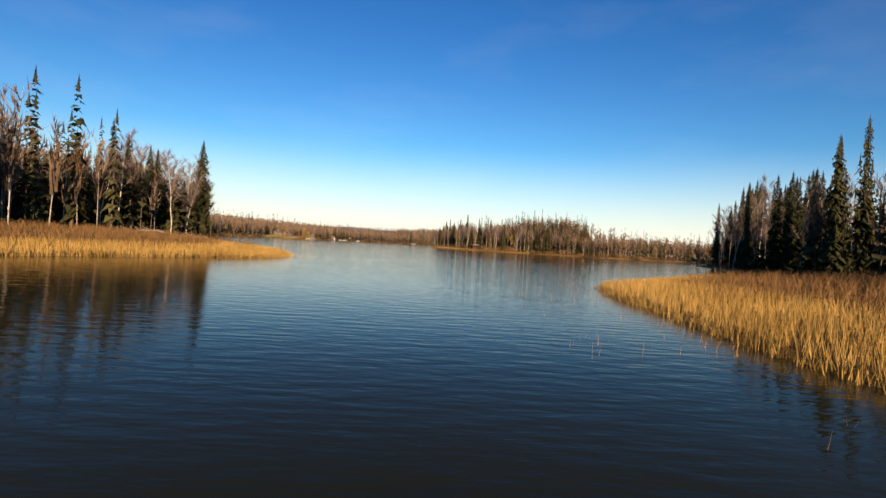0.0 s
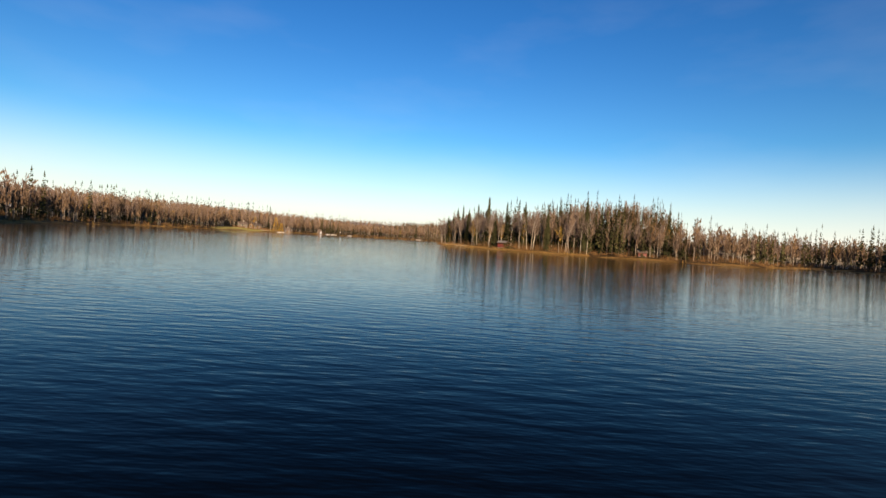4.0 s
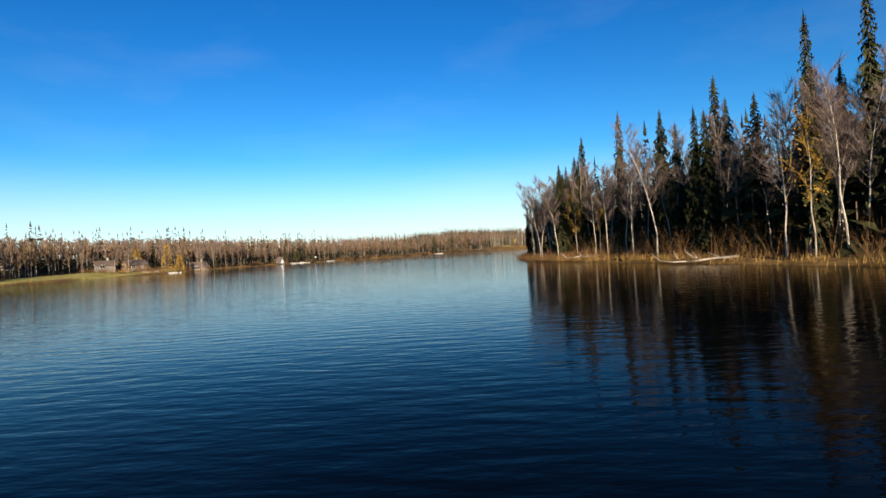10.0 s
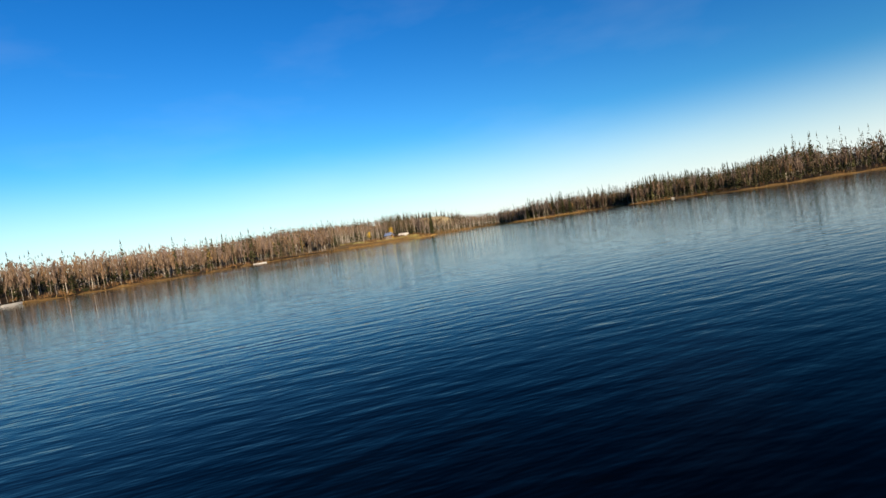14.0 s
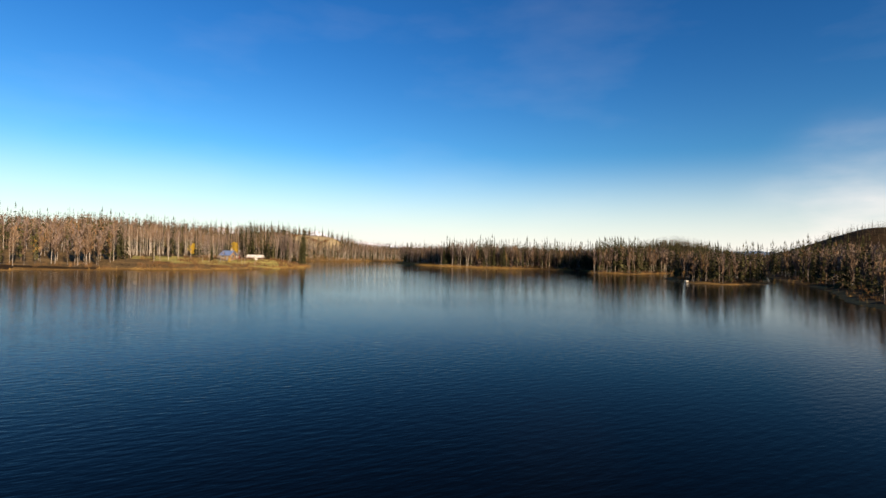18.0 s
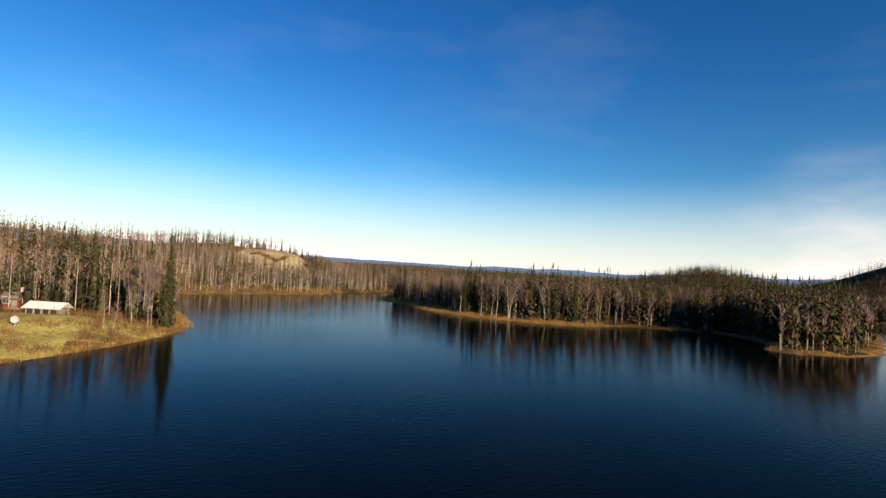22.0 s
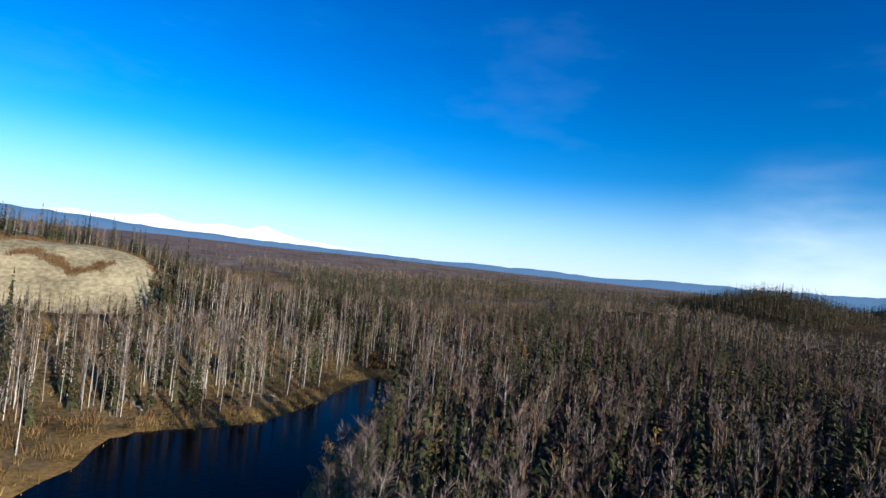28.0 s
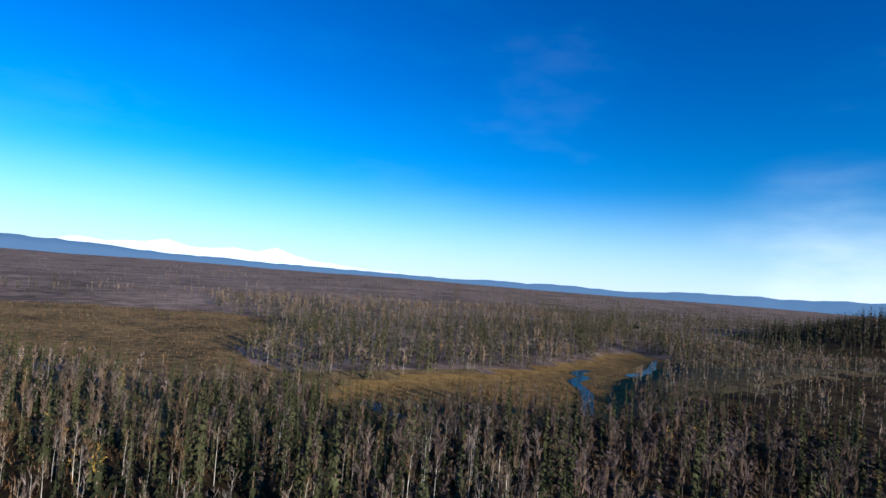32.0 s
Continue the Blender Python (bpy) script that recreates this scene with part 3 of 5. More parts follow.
def spruce_ground(x, y):
    """More conifers on the eastern points, the hill's crown and by the bog."""
    s = 0.22 * ((x > 110) & (y > 430) & (y < 700)) + 0.26 * ((x < 150) & (y > 848)) + 0.08 * ((x > 200) & (y > 860) & (y < 960))
    return s + 0.5 * ((x > 480) & (y > 800)) + 0.2 * ((x > 42) & (x < 80) & (y > 640) & (y < 745)) - 0.17 * ((x < -40) & (y > 170) & (y < 620))


def passed_low(x, y):
    """The woods that the path passes or flies over nearest: finer twigs there."""
    c = (x > 40) & (x < 300) & (y > 660) & (y < 935)
    c |= (x > 0) & (x < 80) & (y > 640) & (y < 745)
    c |= (x > -100) & (x < -26) & (y > -5) & (y < 175)
    c |= (x > -10) & (x < 76) & (y > 236) & (y < 346)
    return c | ((x > 22) & (x < 92) & (y > 20) & (y < 95))


def forest(count, box, seed, level, share=0.3, setback=3.0, keep=None, most=9000, inside=False, shade_tones=False):
    x, y, r = scatter(count, *box, seed)
    d = shore_distance(x, y)
    ok = (d > setback + 3 * r.rand(count)) & (inside | ~clearing(x, y)) & ~(close_by(x, y) & (d < np.where(y > 640, 4, 10)))
    if level < 3:
        ok &= ~passed_low(x, y)
    if keep is not None:
        ok &= keep(x, y, d, r)
    x, y, d = x[ok][:most], y[ok][:most], d[ok][:most]
    z = height(x, y, d)
    n = len(x)
    conifer = r.rand(n) < np.clip(share + spruce_ground(x, y) + 0.35 * wave(x, y, 55, 8), 0.03, 0.92)
    gold = r.rand(n) < np.where(y > 935, 0.0, 0.024)
    size = grow(x, y) * (0.70 + 0.46 * r.rand(n))
    turn = r.rand(n) * 6.28
    nb, ns = len(BIRCH[level]), len(SPRUCE[level])
    pb = [(k % nb, x[k], y[k], z[k], turn[k], size[k], 1) for k in range(n) if not conifer[k] and not gold[k]]
    ps = [(k % ns, x[k], y[k], z[k], turn[k], size[k] * (0.98 + 0.22 * (k % 5) / 4) * (1.04 if x[k] < -40 and y[k] > 170 else 1), (0.75 + 0.5 * (k % 7) / 6) * (1.35 if x[k] < -40 and y[k] > 170 else 1)) for k in range(n) if conifer[k]]
    pg = [(k % 3, x[k], y[k], z[k], turn[k], size[k] * 0.9, 1) for k in range(n) if gold[k] and not conifer[k]]
    # eastern woods: shade is put into the colour by darker twigs and trunks
    merged("birch_wood", BIRCH[level], pb, [SPRUCE_BARK if shade_tones else (BARK, BARK, SPRUCE_BARK, BARK, PALE_BARK)[level], *([TWIG_PLUM_SHADE, TWIG_SHADE, TWIG_GREY, TWIG_PLUM_SHADE, TWIG_SHADE] if shade_tones else [TWIG, TWIG_GREY, TWIG_RUST, TWIG_GREY, TWIG]), TWIG_SHADE],
           "dense bare birch wood, purple-brown darkened for shade" if shade_tones else "dense bare birch wood, grey-brown in late autumn", "forest")
    merged("spruce_wood", SPRUCE[level], ps, [SPRUCE_BARK, NEEDLE, NEEDLE_PALE, NEEDLE_PALE if box[2] > 940 else NEEDLE], "dark green spruces standing among bare birches", "forest")
    if pg:
        merged("golden_birch_wood", GOLDEN, pg, [BARK, LEAF], "scattered birches that keep some golden leaves", "forest")
    return n


# shore belts, the woods behind them, the wide plain
forest(70000, (-300, 420, -100, 770), 1, 0, share=0.19, keep=lambda x, y, d, r: d < 24, most=3000)
forest(6000, (300, 450, 810, 990), 25, 1, share=0.35, most=800)
forest(8000, (-6, 75, 236, 345), 13, 3, share=0.30, keep=lambda x, y, d, r: d >= 5, most=1150)
forest(6000, (-200, -95, 230, 540), 16, 1, share=0.25, keep=lambda x, y, d, r: d >= 10, most=1600)
forest(5000, (-70, 112, 690, 960), 17, 1, share=0.34, most=1700)
forest(16000, (40, 150, 690, 935), 9, 4, share=0.10, most=1500)
forest(26000, (150, 300, 690, 935), 18, 3, share=0.30, keep=lambda x, y, d, r: (x > 190) | (y < 800) | (y > 890), most=2400, shade_tones=True)
forest(4000, (105, 232, 884, 948), 43, 3, share=0.55, most=620)
forest(5000, (125, 215, 795, 892), 28, 4, share=0.22, most=800)
forest(4000, (138, 200, 660, 770), 21, 3, share=0.3, most=460)
forest(5000, (300, 450, 665, 815), 42, 1, share=0.30, most=1000, shade_tones=True)
forest(1800, (162, 225, 640, 705), 29, 3, share=0.35, setback=2.0, most=260)
forest(1500, (176, 262, 612, 672), 30, 0, share=0.35, setback=1.5, most=330)
forest(4000, (0, 80, 640, 745), 22, 4, share=0.18, most=620)
forest(6000, (-100, -26, -5, 175), 23, 3, share=0.22, most=1350)
forest(2500, (22, 92, 20, 95), 24, 3, share=0.6, most=420)
forest(6000, (70, 185, 770, 855), 12, 4, share=0.10, setback=2.0, most=600)
forest(700, (150, 212, 542, 600), 15, 0, share=0.35, setback=0.8, keep=lambda x, y, d, r: np.hypot(x - 182, y - 570) < 34, most=170)
forest(60000, (-330, 430, -100, 960), 2, 1, share=0.30, keep=lambda x, y, d, r: (d >= 24) & (d < 90), most=3300)
forest(50000, (-330, 430, 640, 960), 3, 1, share=0.30, keep=lambda x, y, d, r: (d >= 18), most=2300)
forest(14000, (60, 480, 955, 1090), 11, 1, share=0.8, setback=5, most=3000)
forest(1400, (80, 235, 940, 1150), 14, 1, share=0.95, keep=lambda x, y, d, r: open_bog(x, y) & (wave(x, y, 30, 71) > np.where(y > 1075, -0.1, 0.45)), most=260, inside=True)
forest(3000, (-120, 215, 1085, 1235), 40, 1, share=0.85, keep=lambda x, y, d, r: wave(x, y, 40, 72) > -0.2, most=700)
forest(16000, (-60, 520, 1090, 1250), 4, 1, share=0.4, setback=5, keep=lambda x, y, d, r: (x > 215) | (y > 1235), most=1700)
forest(32000, (-900, 1700, 1240, 2600), 5, 2, share=0.35, keep=lambda x, y, d, r: r.rand(len(x)) < np.clip(1.15 - (y - 1240) / 1500, 0.2, 1), most=3700)
forest(5000, (570, 750, 900, 1045), 10, 1, share=0.8, most=2000)
forest(3000, (430, 820, 960, 1260), 45, 2, share=0.45, most=1500, shade_tones=True)
forest(2500, (800, 1350, 680, 1080), 41, 2, share=0.9, most=1500)
forest(12000, (430, 1300, 250, 1260), 6, 2, share=0.5, most=3200)
forest(7000, (-1000, -60, -100, 1260), 7, 2, share=0.3, keep=lambda x, y, d, r: (d >= 90), most=1500)
forest(3500, (-400, 500, -500, -60), 8, 2, share=0.3, most=250)
# unseen spruce walls added south of the start to shade its banks
forest(2500, (24, 100, -95, 15), 26, 2, share=0.95, most=320)
forest(2500, (-105, -24, -95, 15), 27, 2, share=0.95, most=340)


UNDER = [spruce(280 + k, 13.5, 13, low=True, girth=0.16, fan=0.46) for k in range(4)]


def shade_fill(count, box, seed, most, lo=4.0, tall=1.0, keep=None, green=True):
    """Spruce-shaped fill added on the ground under the taller trees, for dark shaded gaps."""
    x, y, r = scatter(count, *box, seed)
    d = shore_distance(x, y)
    ok = (d > lo) & ~clearing(x, y) & (wave(x, y, 24, seed) > -0.5)
    if keep is not None:
        ok &= keep(x, y)
    x, y, d = x[ok][:most], y[ok][:most], d[ok][:most]
    z, g = height(x, y, d), grow(x, y)
    rows = [(k % 4, x[k], y[k], z[k], 6.28 * r.rand(), tall * g[k] * (0.26 + 0.30 * r.rand()), 1.1 + 0.7 * r.rand()) for k in range(len(x))]
    merged("spruce_thicket", UNDER, rows, [SPRUCE_BARK, NEEDLE] if green else [SPRUCE_BARK, TWIG_SHADE, TWIG_PLUM_SHADE, TWIG_SHADE], "dark spruce-shaped fill added as shade under birches", "forest")


shade_fill(3000, (24, 92, 0, 135), 31, 560)
shade_fill(3500, (-95, -28, -10, 170), 32, 1000, tall=1.35)
shade_fill(3000, (-6, 75, 240, 345), 33, 620, tall=1.2)
shade_fill(9000, (138, 300, 655, 925), 34, 3000, tall=1.0, keep=lambda x, y: (x > 185) | (y < 795), green=False)
shade_fill(1500, (125, 225, 850, 950), 44, 520)
shade_fill(3000, (40, 150, 690, 935), 35, 90)
shade_fill(1500, (95, 190, 430, 545), 36, 200)
shade_fill(6000, (-170, -50, 150, 560), 37, 1000)
shade_fill(900, (0, 80, 640, 745), 38, 90)
shade_fill(900, (176, 262, 612, 672), 39, 220)
shade_fill(300, (-4, 16, 312, 343), 46, 90, lo=1.8)
shade_fill(300, (44, 72, 652, 700), 47, 90, lo=3.0)


# ---- single trees on the near shores ----
def mesh_of(name, soup, mat):
    me = bpy.data.meshes.new(name)
    me.from_pydata(soup.v, [], soup.f)
    me.materials.append(mat)
    return me


def tree_kind(name, made, mats):
    return [(mesh_of("trunk", t, mats[0]), mesh_of("crown", c, mats[1])) for t, c in made]


FINE_BIRCH = tree_kind("birch_tree", [birch(300 + k, 12.5, 24, 42, width=0.026, lean=(0.04, 0.11, 0.18, 0.07, 0.28, 0.22)[k]) for k in range(6)], (PALE_BARK, TWIG_GREY))
FINE_GOLD = tree_kind("golden_birch", [birch(320 + k, 11.5, 16, 14, leafy=26, leaf=0.08, width=0.05, lean=0.03) for k in range(2)], (BARK, LEAF))
FINE_YELLOW = tree_kind("yellow_tree", [birch(330 + k, 11.5, 18, 6, leafy=44, leaf=0.12, width=0.05, lean=0.02) for k in range(2)], (BARK, YELLOW))
FINE_SPRUCE = tree_kind("spruce_tree", [spruce(340 + k, 13.5, 250, girth=(0.060, 0.072, 0.084, 0.066, 0.078)[k]) for k in range(5)], (SPRUCE_BARK, NEEDLE))
KINDS = {
    "birch_tree": (FINE_BIRCH, "bare white-barked birch tree with grey-brown twigs", "birch tree", "birches on the near shores"),
    "golden_birch": (FINE_GOLD, "birch tree with thin golden autumn leaves", "birch tree", "golden birches on the near shores"),
    "yellow_tree": (FINE_YELLOW, "small rounded tree in bright yellow leaf near the house", "birch tree", "yellow trees by the house"),
    "spruce_tree": (FINE_SPRUCE, "tall narrow dark green spruce tree", "spruce tree", "spruces on the near shores")}


def plant(kind, variant, x, y, size, turn, z=None, slim=1.0, label=""):
    meshes, text, category, group = KINDS[kind]
    root = new(kind)
    root.empty_display_size = 0.3
    for me, nm in zip(meshes[variant % len(meshes)], ("trunk", "crown")):
        o = new(nm, me)
        o.parent = root
    if z is None:
        z = float(height(np.array([x]), np.array([y]))[0])
    root.matrix_world = Matrix.LocRotScale((x, y, z), Euler((0, 0, turn)), (size * slim, size * slim, size))
    return tagged(root, label or text, category, group)


def belt(box, count, seed, share, setback=2.5, depth=30.0, gold=0.08, spire=1.04):
    x, y, r = scatter(count, *box, seed)
    d = shore_distance(x, y)
    ok = (d > setback) & (d < depth) & close_by(x, y) & ~clearing(x, y) & ~((np.abs(x - 16.2) < 4) & (np.abs(y - 257.5) < 4))
    x, y, d = x[ok], y[ok], d[ok]
    z = height(x, y, d)
    g = grow(x, y)
    for k in range(len(x)):
        u = r.rand()
        s = g[k] * (0.78 + 0.40 * r.rand())
        if u < share * (0.4 if d[k] < 7 else 1.2):
            plant("spruce_tree", k, x[k], y[k], s * (spire + 0.24 * r.rand()), r.rand() * 6.28, z[k], 0.8 + 0.4 * r.rand())
        elif u > 1 - gold:
            plant("golden_birch", k, x[k], y[k], s * 0.85, r.rand() * 6.28, z[k])
        else:
            plant("birch_tree", k if d[k] < 8 else k % 4, x[k], y[k], s, r.rand() * 6.28, z[k])
    return len(x)


belt((-14, 42, 238, 345), 800, 61, 0.26, depth=11, gold=0.05)
belt((-10, 22, 306, 345), 280, 66, 0.28, setback=1.3, depth=11, gold=0)
belt((136, 168, 668, 765), 250, 62, 0.25, depth=11)
belt((46, 72, 652, 690), 70, 63, 0.3, depth=11)
belt((-72, -28, 15, 160), 480, 64, 0.13, depth=18, gold=0.05, spire=0.84)
belt((24, 82, 38, 140), 380, 65, 0.66, depth=13, gold=0.02)


# ---- reeds, shore grass and brush: blades beyond counting ----
def blades(name, x, y, z, tall, wide, mat, label, category, seed, lean=0.25):
    r = np.random.RandomState(seed)
    n = len(x)
    an = r.rand(n) * 6.283
    h = tall * (0.55 + 0.75 * r.rand(n))
    w = wide * (0.6 + 0.8 * r.rand(n))
    lx, ly = r.normal(0, lean, n) * h, r.normal(0, lean, n) * h
    V = np.empty((n, 3, 3))
    V[:, 0] = np.stack([x - np.cos(an) * w, y - np.sin(an) * w, z], 1)
    V[:, 1] = np.stack([x + np.cos(an) * w, y + np.sin(an) * w, z], 1)
    V[:, 2] = np.stack([x + lx, y + ly, z + h], 1)
    F = np.arange(n * 3).reshape(n, 3)
    me = bpy.data.meshes.new(name)
    me.vertices.add(n * 3)
    me.vertices.foreach_set("co", V.astype(np.float32).ravel())
    me.loops.add(n * 3)
    me.loops.foreach_set("vertex_index", F.astype(np.int32).ravel())
    me.polygons.add(n)
    me.polygons.foreach_set("loop_start", np.arange(0, n * 3, 3, dtype=np.int32))
    me.materials.append(mat)
    me.update(calc_edges=True)
    return tagged(new(name, me), label, category, kind="stuff")


def reed_bed(count, box, seed, tall, wide, near_water, reach, label, patchy=0.0, but=None):
    x, y, r = scatter(count, *box, seed)
    d = shore_distance(x, y)
    ok = (d > -near_water * (0.3 + r.rand(count))) & (d < reach)
    ok &= wave(x, y, 6.0, seed) > patchy * r.rand(count) - 1.2 * (1 - patchy)
    if but is not None:
        ok &= ~but(x, y)
    x, y, d = x[ok], y[ok], d[ok]
    z = np.maximum(height(x, y, d), -0.1)
    blades("reeds", x, y, z, tall, wide, REED, label, "reeds", seed, 0.2)


def cape(x, y):
    return (x > -12) & (x < 40) & (y > 238) & (y < 348)


def point(x, y):
    return (x > 8) & (x < 76) & (y > 606) & (y < 700)


def inlet(x, y):
    return (x > 132) & (x < 176) & (y > 655) & (y < 830)


reed_bed(140000, (5, 26, -8, 52), 71, 0.45, 0.010, 0.5, 6.0, "golden dry reeds standing in the marshy shore", 0.2)
reed_bed(160000, (-42, -12, -8, 70), 72, 0.42, 0.014, 0.6, 6.5, "golden dry reeds in a marsh bed by the woods", 0.3)
reed_bed(2000, (3.0, 10, 6, 40), 78, 0.40, 0.005, 5.5, 0, "thin pale reeds standing in open shallow water", 0.9)
reed_bed(1800, (-18, -13, 46, 80), 79, 0.35, 0.008, 3.5, 0, "thin pale reeds standing in open shallow water", 0.8)
reed_bed(12000, (22, 42, 40, 80), 75, 0.6, 0.016, 0.2, 4, "golden grass tufts on the bank", 0.8)
reed_bed(110000, (-140, 380, 90, 830), 73, 0.65, 0.05, 0.6, 2.6, "narrow belt of dry golden grass along the lake", but=lambda x, y: cape(x, y) | inlet(x, y) | point(x, y))
reed_bed(90000, (-12, 40, 238, 348), 74, 0.5, 0.012, 0.3, 2.6, "dry golden grass below the birches of the cape", 0.6, but=lambda x, y: y > 305)
reed_bed(60000, (8, 76, 606, 700), 77, 0.6, 0.018, 0.3, 2.6, "dry golden grass along the point's shore", 0.2)
reed_bed(130000, (132, 176, 655, 830), 76, 0.6, 0.015, 0.8, 3.4, "thick golden reeds along the inlet's banks", 0.3)


def brush(count, box, seed, lo, hi, tall, label, keep=None, level=14, wide=0.05, on_lawn=False, mat=BRUSH):
    """Low leafless shrubs of a dozen stems each, in one piece."""
    x, y, r = scatter(count, *box, seed)
    d = shore_distance(x, y)
    ok = (d > lo) & (d < hi) & (on_lawn | ~lawn(x, y))
    if keep is not None:
        ok &= keep(x, y)
    x, y, d = x[ok], y[ok], d[ok]
    z = height(x, y, d)
    n = len(x)
    px = np.repeat(x, level) + r.normal(0, 0.45, n * level)
    py = np.repeat(y, level) + r.normal(0, 0.45, n * level)
    blades("brush", px, py, np.repeat(z, level) - 0.05, tall, wide, mat, label, "shrubs", seed, 0.4)


brush(20000, (-140, 260, 60, 960), 81, 2.0, 14, 1.2, "leafless brown shrubs between the shore grass and the woods")
brush(4200, (-60, 100, 230, 345), 82, 0.6, 20, 0.9, "leafless brown shrubs below the birches", level=46, wide=0.008)
brush(7000, (-60, 75, -8, 120), 85, 3.5, 30, 0.7, "low brown brush between the reeds and the trees", level=11, wide=0.026)
brush(2600, (14, 46, 5, 66), 94, 4.5, 22, 0.85, "russet-brown brush on the marsh behind the reeds", level=15, wide=0.020)
brush(2600, (-62, -24, 5, 90), 95, 6.0, 20, 0.8, "russet-brown brush on the marsh behind the reeds", level=15, wide=0.020)
brush(1500, (-9, 40, 238, 345), 96, 2.2, 13, 2.4, "leafless brown saplings crowding under the birches of the cape", level=22, wide=0.014)
brush(2200, (-9, 16, 300, 345), 91, 0.1, 7, 0.8, "tangled brown shrubs on the tip of the cape", level=26, wide=0.009)
brush(9000, (60, 200, 660, 850), 86, 1.0, 20, 0.75, "golden-brown shrubs under the trees round the inlet", level=12, wide=0.028, mat=GOLD_BRUSH)
brush(2600, (8, 76, 612, 695), 87, 0.8, 40, 1.3, "reddish-brown bushes round the house and along the point", level=16, wide=0.03, on_lawn=True,
      keep=lambda x, y: (wave(x, y, 11, 88) > 0.12) | (x > 52))
brush(700, (-132, -98, 385, 425), 92, 1.5, 40, 1.3, "dark brown bushes about the lodge and its lawn", level=16, wide=0.035, on_lawn=True,
      keep=lambda x, y: wave(x, y, 9, 93) > 0.08)
brush(9000, (95, 140, 845, 892), 83, 5, 200, 1.1, "brown weeds growing across the sand pit", level=12,
      keep=lambda x, y: sand_pit(x, y) & (np.abs(y - 871 - 3 * np.sin(x * 0.30) - 1.5 * wave(x, y, 7, 45)) < 1.1 + 1.3 * wave(x, y, 5, 46)) & (x > 106) & (x < 127))
brush(5000, (90, 145, 835, 900), 89, 5, 200, 1.0, "brown weeds fringing the sand pit", level=9, wide=0.05,
      keep=lambda x, y: np.abs(np.hypot((x - 117) / 20, (y - 864) / 24) - 1.02) < 0.09)
brush(3000, (150, 310, 815, 940), 90, 5, 300, 1.3, "low brown scrub on the forest floor", level=7, wide=0.04)
x, y, r = scatter(26000, 75, 390, 910, 1155, 84)
ok = bog_land(x, y)
for r in RIVERS:
    ok &= signed(r, x, y) > 0.4
x, y = x[ok], y[ok]
blades("bog_grass", x, y, height(x, y), 0.5, 0.10, BRUSH, "short tan sedge covering the open bog", "grass", 84, 0.3)


# ---- distance: blue hills and a snowy range ----
def ridge(name, radius, depth, profile, mat, label, seed):
    az = np.arange(profile[0][0], profile[-1][0] + 0.01, 0.4)
    el = np.interp(az, [p[0] for p in profile], [p[1] for p in profile])
    r = np.random.RandomState(seed)
    rough = sum(np.interp(az, az[::k], r.normal(0, s, len(az[::k]))) for k, s in ((2, 0.0006), (5, 0.0008), (12, 0.0012)))
    el = np.maximum(el + rough * (el > 0.002), 0.0005)
    v, f = [], []
    for a0, e0 in zip(az, el):
        c, s = math.cos(radians(a0)), math.sin(radians(a0))
        for rr, z in ((radius - depth, -30), (radius - depth * 0.5, 12 + e0 * radius * 0.55), (radius, 28 + e0 * radius), (radius + depth * 0.3, -30)):
            v.append((150 + s * rr, 700 + c * rr, z))
    n = len(az)
    for k in range(n - 1):
        for j in range(3):
            f.append((k * 4 + j, (k + 1) * 4 + j, (k + 1) * 4 + j + 1, k * 4 + j + 1))
    return tagged(linked(name, v, f, mat, smooth=(seed == 91)), label, "hills", kind="structure")


# distance haze painted in: the surface glows in the haze's own colour
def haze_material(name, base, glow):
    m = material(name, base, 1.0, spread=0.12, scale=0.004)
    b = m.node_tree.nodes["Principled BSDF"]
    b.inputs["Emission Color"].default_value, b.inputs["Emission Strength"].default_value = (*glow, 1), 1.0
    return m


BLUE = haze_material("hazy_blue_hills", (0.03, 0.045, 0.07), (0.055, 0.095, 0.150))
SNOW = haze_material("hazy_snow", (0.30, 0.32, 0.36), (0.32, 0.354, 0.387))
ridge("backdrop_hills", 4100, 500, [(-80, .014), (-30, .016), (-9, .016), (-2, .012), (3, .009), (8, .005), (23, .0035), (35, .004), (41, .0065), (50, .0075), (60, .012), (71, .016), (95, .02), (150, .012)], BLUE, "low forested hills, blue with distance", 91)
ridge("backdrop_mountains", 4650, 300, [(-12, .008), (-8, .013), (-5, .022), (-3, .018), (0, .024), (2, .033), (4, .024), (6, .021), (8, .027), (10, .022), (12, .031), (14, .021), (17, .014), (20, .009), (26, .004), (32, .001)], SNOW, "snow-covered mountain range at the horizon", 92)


# ---- buildings, docks and what lies about ----
def part(name, bm, mat, parent, label=""):
    me = bpy.data.meshes.new(name)
    bmesh.ops.recalc_face_normals(bm, faces=bm.faces)
    bm.to_mesh(me)
    bm.free()
    for m in (mat if isinstance(mat, (list, tuple)) else [mat]):
        me.materials.append(m)
    ob = new(name, me)
    ob.parent = parent
    return tagged(ob, label)


def box(x0, x1, y0, y1, z0, z1, bevel=0.01, bm=None):
    bm = bm or bmesh.new()
    made = bmesh.ops.create_cube(bm, size=1)["verts"]
    for v in made:
        v.co = (x0 + (x1 - x0) * (v.co.x + 0.5), y0 + (y1 - y0) * (v.co.y + 0.5), z0 + (z1 - z0) * (v.co.z + 0.5))
    if bevel:
        edges = list({e for v in made for e in v.link_edges})
        bmesh.ops.bevel(bm, geom=edges, offset=bevel, segments=1, affect='EDGES')
    return bm


